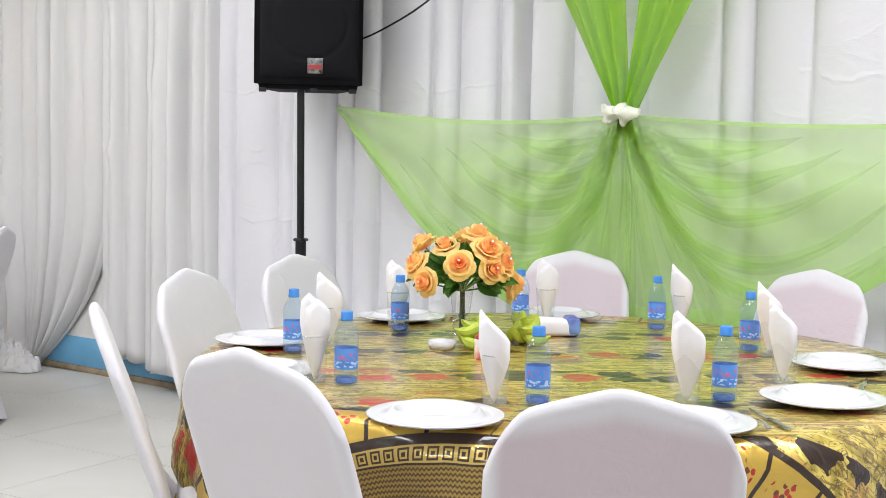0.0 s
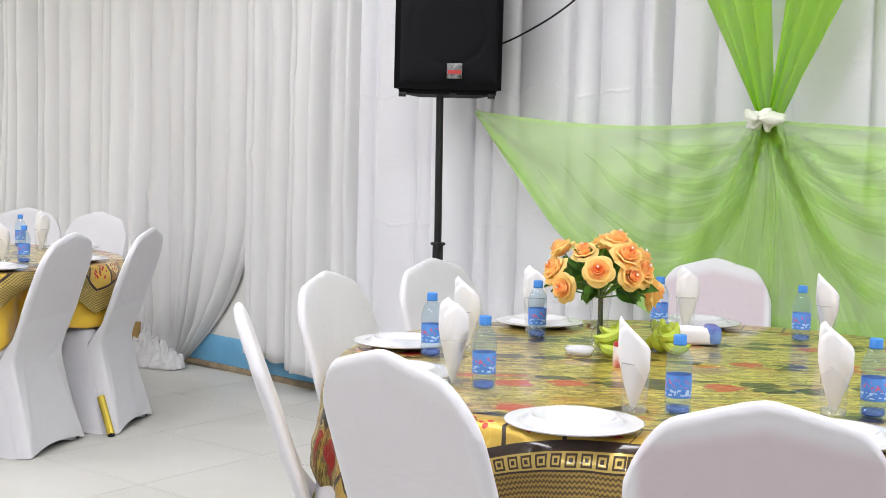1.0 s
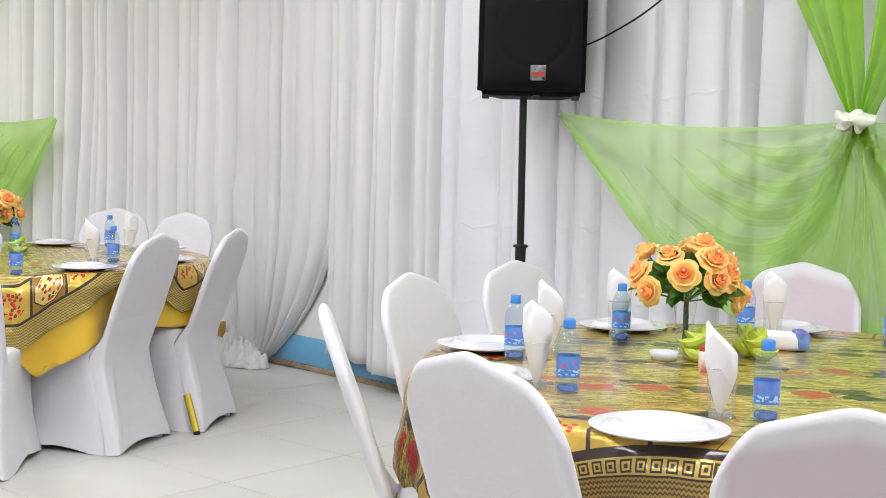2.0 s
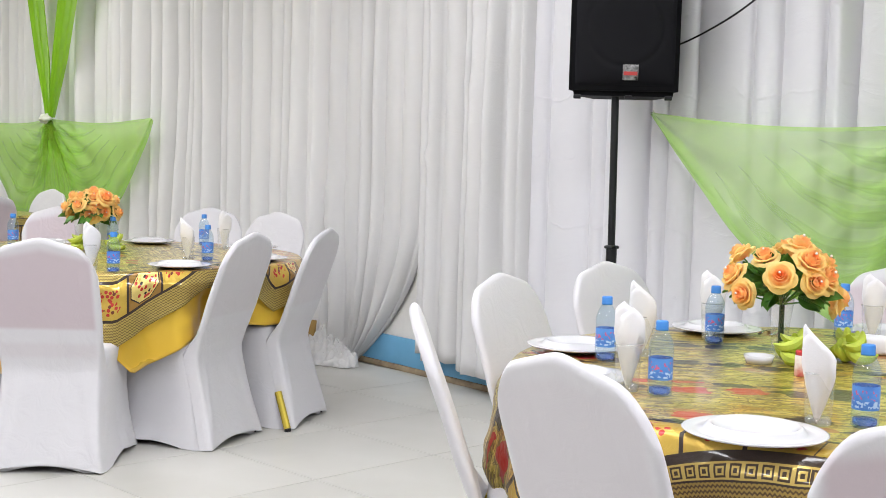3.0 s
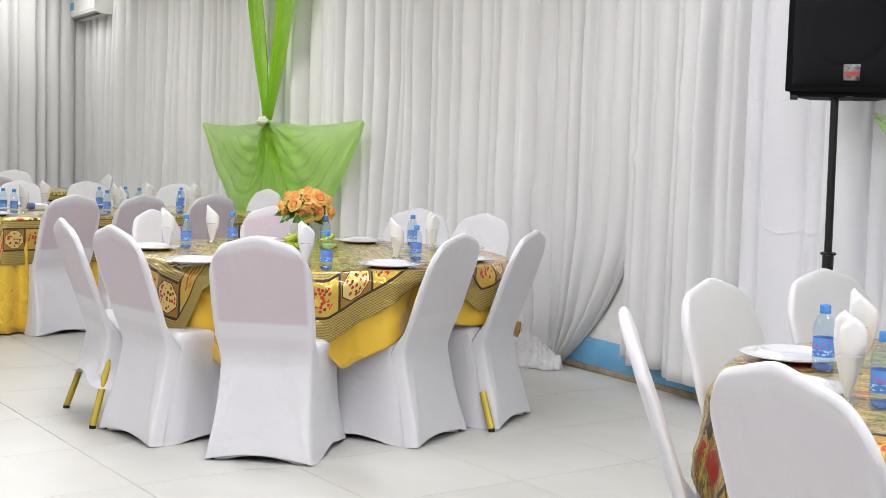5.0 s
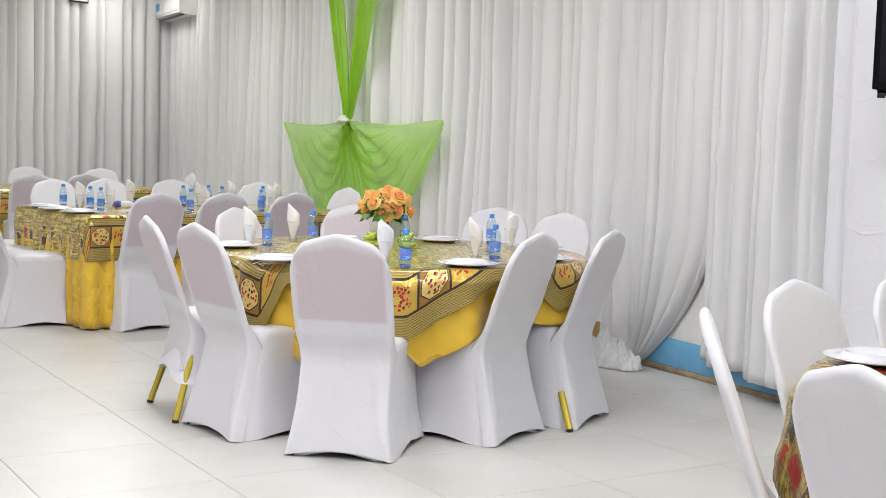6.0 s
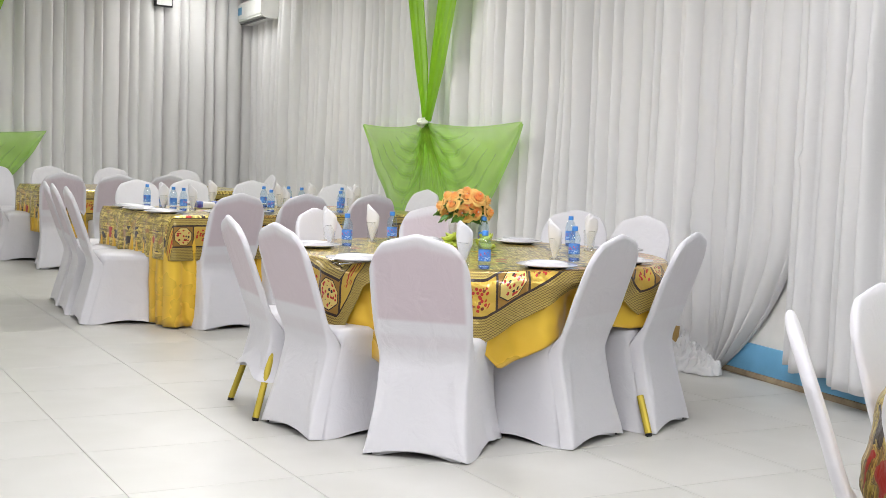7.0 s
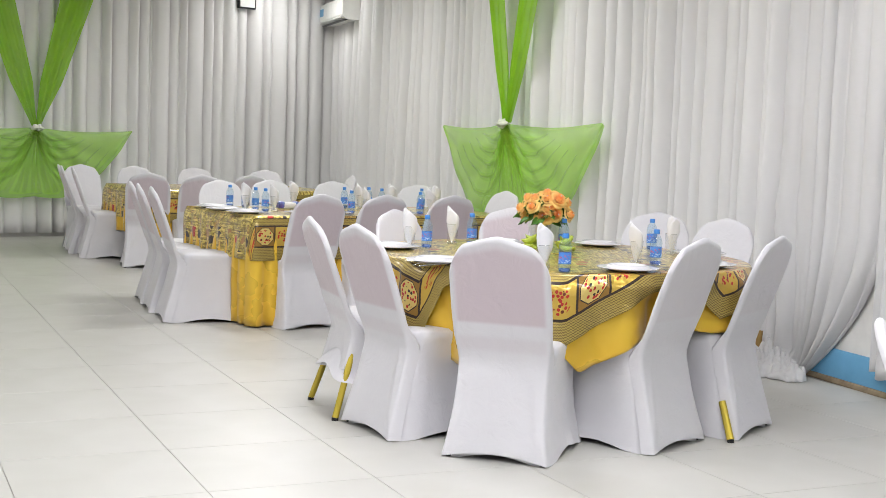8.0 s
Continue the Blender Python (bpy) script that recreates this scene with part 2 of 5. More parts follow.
def chair_cloth(name, both=False, show=1.0):
    """White stretch cover; the maroon padding shows faintly where it is drawn tight over the back."""
    m, nt, b = nodes_of(name)
    tc = nt.nodes.new("ShaderNodeTexCoord")
    s = nt.nodes.new("ShaderNodeSeparateXYZ")
    nt.links.new(tc.outputs["Object"], s.inputs[0])
    n = put(nt, "ShaderNodeTexNoise", Scale=5.0, Detail=4.0)
    nt.links.new(tc.outputs["Object"], n.inputs["Vector"])

    def soft(v, lo, hi):
        r = nt.nodes.new("ShaderNodeMapRange")
        r.interpolation_type = "SMOOTHSTEP"
        nt.links.new(v, r.inputs[0])
        r.inputs[1].default_value, r.inputs[2].default_value = lo, hi
        return r.outputs[0]
    rear = maths(nt, "LESS_THAN", maths(nt, "ADD", s.outputs[1], maths(nt, "MULTIPLY_ADD", s.outputs[2], 0.355, 0.080)), 0.0)
    wide = soft(maths(nt, "ABSOLUTE", s.outputs[0]), 0.200, 0.176)
    pad = maths(nt, "MULTIPLY", wide, maths(nt, "MULTIPLY", soft(s.outputs[2], 0.555, 0.575), soft(maths(nt, "MULTIPLY_ADD", maths(nt, "ABSOLUTE", s.outputs[0]), 0.22, s.outputs[2]), 0.905, 0.865)))
    if not both:
        wide = maths(nt, "MULTIPLY", wide, rear)
        pad = maths(nt, "MULTIPLY", pad, rear)
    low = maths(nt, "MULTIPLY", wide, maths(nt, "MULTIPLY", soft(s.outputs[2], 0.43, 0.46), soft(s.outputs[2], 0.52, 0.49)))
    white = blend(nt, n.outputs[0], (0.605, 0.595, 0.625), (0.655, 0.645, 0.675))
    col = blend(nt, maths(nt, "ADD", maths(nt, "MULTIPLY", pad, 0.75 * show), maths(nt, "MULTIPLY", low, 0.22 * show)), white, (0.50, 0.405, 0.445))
    nt.links.new(col, b.inputs["Base Color"])
    k = put(nt, "ShaderNodeTexNoise", Scale=420.0)
    w = put(nt, "ShaderNodeTexNoise", Scale=9.0, Detail=5.0, Distortion=2.0)
    for q in (k, w):
        nt.links.new(tc.outputs["Object"], q.inputs["Vector"])
    bm_ = put(nt, "ShaderNodeBump", Strength=0.4, Distance=0.009)
    nt.links.new(maths(nt, "ADD", w.outputs[0], maths(nt, "MULTIPLY", k.outputs[0], 0.06)), bm_.inputs["Height"])
    nt.links.new(bm_.outputs[0], b.inputs["Normal"])
    b.inputs["Roughness"].default_value = 0.55
    b.inputs["Sheen Weight"].default_value = 0.2
    return m


def glass_material(name, tint=(1, 1, 1), rough=0.0, ior=1.45, clear=0.75):
    """Thin clear wall: mostly straight through, with real reflections."""
    m, nt, b = nodes_of(name)
    out = nt.nodes["Material Output"]
    tp = nt.nodes.new("ShaderNodeBsdfTransparent")
    tp.inputs[0].default_value = (*tint, 1)
    gl = put(nt, "ShaderNodeBsdfGlossy", Roughness=0.04 + rough)
    df = nt.nodes.new("ShaderNodeBsdfDiffuse")
    df.inputs[0].default_value = (*[0.85 * c for c in tint], 1)
    fr = put(nt, "ShaderNodeLayerWeight", Blend=0.5)
    gloss = maths(nt, "MULTIPLY_ADD", maths(nt, "POWER", fr.outputs["Facing"], 3.5), 0.55, 0.04)
    a = put(nt, "ShaderNodeMixShader", Fac=1 - clear)
    nt.links.new(tp.outputs[0], a.inputs[1])
    nt.links.new(df.outputs[0], a.inputs[2])
    c = nt.nodes.new("ShaderNodeMixShader")
    nt.links.new(gloss, c.inputs[0])
    nt.links.new(a.outputs[0], c.inputs[1])
    nt.links.new(gl.outputs[0], c.inputs[2])
    nt.links.new(c.outputs[0], out.inputs["Surface"])
    return m


M_CURTAIN = curtain_material("curtain_voile", (0.78, 0.775, 0.775), 0.8, 0.06)
M_VOILE = curtain_material("crumpled_voile", (0.68, 0.675, 0.68), 0.62, 0.11)
M_SATIN = curtain_material("curtain_satin", (0.70, 0.695, 0.735), 0.36, 0.20, True)
M_GREEN = sheer_material("green_veil", (0.58, 0.86, 0.27), 0.50)
M_GREEN_2 = sheer_material("green_veil_doubled", (0.50, 0.84, 0.15), 0.64)
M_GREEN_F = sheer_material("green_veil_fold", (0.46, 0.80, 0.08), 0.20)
M_GREEN_D = sheer_material("green_veil_gathered", (0.36, 0.68, 0.045), 0.86)
M_BROCADE = brocade_material("gold_brocade")
M_BROCADE_LINED = brocade_material("gold_brocade_lined", False)
M_GOLDSATIN = surface("gold_satin", (0.80, 0.52, 0.045), 0.28, 0.3, (0.76, 0.45, 0.03), 2.5, 4, 0.03, 0.004, sheen=0.3)
M_CHAIR = chair_cloth("white_stretch_cover")
M_CHAIR_WHITE = chair_cloth("thick_white_stretch_cover", False, 0.25)
M_CHAIR_PAD = chair_cloth("white_stretch_cover_over_padding", True)
M_LEG = surface("gold_tube", (0.55, 0.42, 0.05), 0.4, 0.5, bump=0.05)
M_WALL = surface("wall_paint", (0.78, 0.77, 0.74), 0.7, bump=0.1)
M_BLUE = surface("blue_paint", (0.16, 0.42, 0.66), 0.5, other=(0.13, 0.36, 0.58), bump=0.1)
M_DIRT = surface("stained_plinth", (0.36, 0.28, 0.18), 0.8, other=(0.22, 0.16, 0.10), scale=14)
M_CEIL = surface("ceiling_paint", (0.82, 0.82, 0.80), 0.8)
M_TILE = surface("floor_tile", (0.525, 0.515, 0.485), 0.40, other=(0.49, 0.48, 0.445), scale=2.0, fine=6, bump=0.0, spec=0.5)
M_GROUT = surface("grout", (0.54, 0.525, 0.495), 0.9)
M_BLACK = surface("black_plastic", (0.003, 0.003, 0.004), 0.65, spec=0.1, fine=220, bump=0.5, depth=0.001)
M_METAL = surface("black_steel", (0.015, 0.015, 0.017), 0.35, 0.4)
M_WHITEBOW = surface("white_ribbon", (0.80, 0.82, 0.70), 0.5)
M_WOOD = surface("plywood", (0.36, 0.22, 0.06), 0.55)


# ---- mesh helpers ----
def mesh_from(name, verts, faces, material, smooth=True):
    me = bpy.data.meshes.new(name)
    me.from_pydata([tuple(v) for v in verts], [], faces)
    me.materials.append(material)
    if smooth:
        me.polygons.foreach_set("use_smooth", [True] * len(me.polygons))
    me.update()
    return me


def hold(ob, parent):
    ob.parent = parent
    return ob


def part(name, bm, material, parent=None, label="", smooth=True, sharp=0.6):
    """One mesh object from a bmesh, under a thing or a part."""
    me = bpy.data.meshes.new(name)
    bmesh.ops.recalc_face_normals(bm, faces=bm.faces)
    for f in bm.faces:
        f.smooth = smooth
    for e in bm.edges:
        if len(e.link_faces) == 2 and e.calc_face_angle(0) > sharp:
            e.smooth = False
    bm.to_mesh(me)
    bm.free()
    me.materials.append(material)
    ob = new(name, me)
    if parent:
        ob.parent = parent
    if label:
        tagged(ob, label)
    return ob


def box(bm, x0, x1, y0, y1, z0, z1, bevel=0.0, seg=2):
    r = bmesh.ops.create_cube(bm, size=1.0)
    bmesh.ops.scale(bm, vec=(x1 - x0, y1 - y0, z1 - z0), verts=r["verts"])
    bmesh.ops.translate(bm, vec=((x0 + x1) / 2, (y0 + y1) / 2, (z0 + z1) / 2), verts=r["verts"])
    if bevel:
        es = list({e for v in r["verts"] for e in v.link_edges})
        bmesh.ops.bevel(bm, geom=es, offset=bevel, segments=seg, affect="EDGES", profile=0.5)


def boxed(name, dims, material, parent=None, bevel=0.0, label="", smooth=False, seg=2):
    bm = bmesh.new()
    box(bm, *dims, bevel=bevel, seg=seg)
    return part(name, bm, material, parent, label, smooth=bevel > 0)


def tube(bm, a, b, r0, r1=None, n=12):
    a, b = Vector(a), Vector(b)
    r = bmesh.ops.create_cone(bm, cap_ends=True, segments=n, radius1=r0, radius2=r0 if r1 is None else r1, depth=(b - a).length)
    m = Matrix.Translation((a + b) / 2) @ (b - a).to_track_quat("Z", "Y").to_matrix().to_4x4()
    bmesh.ops.transform(bm, matrix=m, verts=r["verts"])


def lathe(profile, n=32, closed_bottom=False):
    """Vertices and faces of a turned shape from (radius, height) pairs."""
    vs, fs = [], []
    for r, z in profile:
        for k in range(n):
            a = 2 * math.pi * k / n
            vs.append((r * math.cos(a), r * math.sin(a), z))
    for j in range(len(profile) - 1):
        for k in range(n):
            fs.append((j * n + k, j * n + (k + 1) % n, (j + 1) * n + (k + 1) % n, (j + 1) * n + k))
    return vs, fs


def lathed(name, profile, material, parent=None, n=32, label=""):
    vs, fs = lathe(profile, n)
    ob = new(name, mesh_from(name, vs, fs, material))
    if parent:
        ob.parent = parent
    if label:
        tagged(ob, label)
    return ob


def grid_faces(nu, nv, wrap=False):
    fs = []
    for j in range(nv - 1):
        for i in range(nu if wrap else nu - 1):
            fs.append((j * nu + i, j * nu + (i + 1) % nu, (j + 1) * nu + (i + 1) % nu, (j + 1) * nu + i))
    return fs


# ---- the hall ----
CORNER, FAR = (-11.5, 0.0), (-8.3, -9.0)
X1, Y1 = 10.0, -9.0


def structure(ob):
    return tagged(ob, kind="structure")


floor = structure(boxed("floor", (-12.6, 10.4, -9.4, 0.4, -0.12, -0.006), M_GROUT))
structure(boxed("wall_north", (-12.4, 10.2, 0.0, 0.2, -0.006, CEIL), M_WALL))
structure(boxed("wall_south", (-12.4, 10.2, -9.2, -9.0, -0.006, CEIL), M_WALL))
structure(boxed("wall_east", (10.0, 10.2, -9.0, 0.0, -0.006, CEIL), M_WALL))
structure(boxed("ceiling", (-12.6, 10.4, -9.4, 0.4, CEIL, CEIL + 0.12), M_CEIL))
bm = bmesh.new()
L = math.hypot(FAR[0] - CORNER[0], FAR[1] - CORNER[1])
box(bm, -0.2, 0.0, -L - 0.3, 0.0, -0.006, CEIL)
west = structure(part("wall_west", bm, M_WALL, smooth=False))
WEST_TURN = math.degrees(math.atan2(FAR[0] - CORNER[0], -(FAR[1] - CORNER[1])))
west.matrix_world = pose(CORNER[0], CORNER[1], 0, 0, 0, WEST_TURN)
structure(boxed("baseboard", (-11.4, 10.0, -0.012, 0.0, 0.035, 0.20), M_BLUE, bevel=0.003))
structure(boxed("trim", (-11.4, 10.0, -0.016, 0.0, 0.0, 0.034), M_DIRT, bevel=0.002))


# Adds an out-of-view glowing panel with an area lamp as fill light.
def added_ceiling_light(x, y, power):
    tint = (0.915, 0.93, 1.0) if x > -2 else (0.965, 0.975, 0.965)
    top = tagged(new("added_ceiling_light"), "unseen ceiling light panel added to brighten the hall", "lamp", "ceiling lights")
    top.location = (x, y, CEIL)
    boxed("frame", (-0.62, 0.62, -0.32, 0.32, -0.05, -0.001), M_CEIL, top, 0.006)
    m = bpy.data.materials.get("diffuser_glow")
    if not m:
        m, nt, b = nodes_of("diffuser_glow")
        b.inputs["Emission Color"].default_value = (1, 0.98, 0.97, 1)
        b.inputs["Emission Strength"].default_value = 6.0
    boxed("diffuser", (-0.58, 0.58, -0.28, 0.28, -0.056, -0.052), m, top)
    lamp = bpy.data.lights.new("fill_lamp", "AREA")
    lamp.shape, lamp.size, lamp.size_y, lamp.energy, lamp.color = "RECTANGLE", 1.15, 0.55, power, tint
    ob = new("fill_lamp", lamp)
    ob.matrix_world = pose(x, y, CEIL - 0.07)


for lx, ly, power in LAMPS:
    added_ceiling_light(lx, ly, power)


# ---- curtains ----
def curtain(x0, x1, depth, hem, top, mat, label, lo, hi, amp, seed, drag=0.0, turn=None, hemfun=None, sweep=None, rows=22):
    """A hanging panel with irregular pleats: rounded bulges towards the room and narrow creases behind."""
    rnd = random.Random(seed)
    step = 0.009
    n = int((x1 - x0) / step) + 1
    cuts, x = [x0], x0
    while x < x1:
        x += rnd.uniform(lo, hi)
        cuts.append(x)
    prof = []
    k = 0
    gains = [rnd.uniform(0.40, 1.15) for _ in cuts]
    skew = [rnd.uniform(0.7, 1.5) for _ in cuts]
    slit = [rnd.choice((0.0, 0.25, 0.45, 0.6)) for _ in cuts]
    for i in range(n):
        x = x0 + i * step
        while k + 1 < len(cuts) and cuts[k + 1] < x:
            k += 1
        f = (x - cuts[k]) / (cuts[k + 1] - cuts[k])
        gap = slit[k] * math.exp(-(x - cuts[k]) / 0.016) + slit[min(k + 1, len(cuts) - 1)] * math.exp(-(cuts[k + 1] - x) / 0.016)
        prof.append((x, gains[k] * abs(math.sin(math.pi * f ** skew[k])) ** 0.5 - gap))
    nz = rows
    vs = []
    for j in range(nz):
        g = j / (nz - 1)
        for i, (x, p) in enumerate(prof):
            h = hemfun(x) if hemfun else hem
            z = h + (top - h) * (1 - (1 - g) ** 1.15)
            w = noise.noise((x * 1.7, z * 0.5, seed * 3.1))
            s = noise.noise((x * 0.6 + 7, z * 1.4, seed * 1.7))
            a = amp * (1.0 - 0.25 * g) * (1 + 0.35 * w)
            out = p * a + 0.012 * (s + 0.5) + 0.006 * noise.noise((x * 6, z * 3, seed))
            out += drag * math.exp(-z / 0.16) * (0.6 + 1.3 * noise.noise((x * 9, z * 6, seed)))
            px = x
            if sweep:
                px, extra = sweep(x, z)
                out += extra
            end = min(1.0, (min(x - x0, x1 - x) + 0.004) / 0.07)
            end = end * end * (3 - 2 * end)
            vs.append((px + 0.012 * s * (1 - g) * end, -0.012 - (depth - 0.012 + out) * end, max(z, 0.006 + 0.01 * p) + 0.006 * noise.noise((x * 9, 1.0, seed))))
    ob = new("curtain", mesh_from("curtain", vs, grid_faces(n, nz), mat))
    sol = ob.modifiers.new("thick", "SOLIDIFY")
    sol.thickness = 0.004
    if turn is not None:
        ob.matrix_world = turn
    return tagged(ob, label, "curtain", "curtains along the walls")


PLEAT = "white pleated voile curtain hanging from ceiling to floor"
TOP = CEIL - 0.01
curtain(-11.45, -8.0, 0.02, 0.03, TOP, M_CURTAIN, PLEAT, 0.09, 0.20, 0.150, 3)
curtain(-8.02, -4.4, 0.02, 0.03, TOP, M_CURTAIN, PLEAT, 0.09, 0.22, 0.165, 4)
curtain(-4.42, -0.42, 0.02, 0.03, TOP, M_CURTAIN, PLEAT, 0.09, 0.22, 0.175, 5)


def trailing(x, z):
    """The panel is drawn aside towards the floor, with a turned seam at breast height and a heap at its foot."""
    c = max(0.0, 1 - z / 0.98)
    f = (x + 0.66) / 1.24
    drawn = 0.16 * c ** 1.4 * (1 - f) - 0.68 * c ** 2.0 * f ** 1.8
    seam = 0.024 * min(1.0, max(0.0, (1.09 - z) / 0.015)) * math.exp(-((x + 0.42) / 0.16) ** 4) * min(1.0, max(0.0, (z - 0.5) / 0.5))
    crumple = 0.030 * noise.noise((x * 7, z * 17, 9.0)) * math.exp(-((z - 1.0) / 0.25) ** 2 - ((x + 0.42) / 0.2) ** 2)
    heap = math.exp(-((f - 0.18) / 0.22) ** 2) * math.exp(-z / 0.10)
    lump = heap * (0.14 + 0.30 * noise.noise((x * 11, z * 24, 4.0)))
    fold = 0.032 * min(1.0, 2.5 * c) * abs(math.sin(f * 6.4 + 0.5 + 0.8 * noise.noise((x * 2, z * 2, 1.0)))) ** 0.6
    return x + drawn - 0.03 * f, seam + lump + crumple + fold - 0.05 * c


def pinched(x, z):
    """A small tuck caught up in the cloth, and a crumpled stretch below the heading."""
    d = math.exp(-((x - 0.63) / 0.05) ** 2 - ((z - 1.27) / 0.035) ** 2)
    tail = math.exp(-((x - 0.63) / 0.03) ** 2) * (math.exp(-((z - 1.1) / 0.14) ** 2) if z < 1.3 else 0.0)
    crumple = 0.022 * noise.noise((x * 9, z * 7, 2.0)) * math.exp(-((x - 1.05) / 0.14) ** 2 - ((z - 1.6) / 0.6) ** 2)
    return x, 0.045 * d + 0.02 * tail + crumple


trailing_panel = curtain(-0.66, 0.58, 0.03, 0.0, TOP, M_VOILE, "white curtain panel swept aside and trailing on the floor", 0.10, 0.24, 0.085, 6, drag=0.02, sweep=trailing, rows=60)


def cloth_heap(x, y, rx, ry, high):
    """The foot of the trailing panel, lying crumpled on the floor."""
    vs, nu, nv = [], 64, 26
    for j in range(nv):
        g = j / (nv - 1)
        for i in range(nu):
            a = 2 * math.pi * i / nu
            rad = math.cos(g * math.pi / 2) + 0.002
            px, py = math.cos(a) * rad, math.sin(a) * rad
            fold = abs(noise.noise((px * 2.3 + 4, py * 2.3, g * 1.5))) + 0.5 * abs(noise.noise((px * 5.5, py * 5.5 + 2, g * 3)))
            edge = 1 + 0.35 * noise.noise((math.cos(a) * 1.8, math.sin(a) * 1.8, 7.0))
            z = high * math.sin(g * math.pi / 2) * (0.45 + 0.9 * fold) * (1 + 0.5 * py)
            vs.append((x + px * rx * edge * (1 + 0.25 * fold), y + py * ry * edge * (1 + 0.25 * fold), 0.004 + max(0.0, z)))
    return hold(new("crumpled_foot", mesh_from("crumpled_foot", vs, grid_faces(nu, nv, wrap=True), M_VOILE)), trailing_panel)


cloth_heap(-0.21, -0.26, 0.12, 0.12, 0.20)
cloth_heap(-0.08, -0.22, 0.15, 0.09, 0.13)
curtain(0.50, 1.45, 0.05, 0.16, TOP, M_VOILE, "white curtain panel hung short above a blue baseboard", 0.09, 0.20, 0.16, 7,
        hemfun=lambda x: 0.165 - 0.06 * min(1, (x - 0.5) / 0.55) + 0.008 * math.sin(x * 43) + 0.010 * math.sin(x * 17), sweep=pinched, rows=60)
curtain(1.40, 3.3, 0.04, 0.13, TOP, M_SATIN, "white satin curtain with pressed creases", 0.10, 0.30, 0.070, 8)
curtain(3.26, 5.6, 0.03, 0.13, TOP, M_SATIN, "white satin curtain with pressed creases", 0.12, 0.34, 0.055, 9)
curtain(5.56, 9.95, 0.04, 0.13, TOP, M_SATIN, "white satin curtain with pressed creases", 0.14, 0.36, 0.050, 10)
WEST_FACE = pose(CORNER[0], CORNER[1], 0, 0, 0, WEST_TURN) @ pose(0, 0, 0, 0, 0, 90)
for s, (a, b) in enumerate(((-9.0, -5.9), (-5.92, -2.9), (-2.92, -0.03))):
    curtain(a, b, 0.02, 0.05, TOP, M_CURTAIN, PLEAT, 0.11, 0.26, 0.130, 20 + s, turn=WEST_FACE)


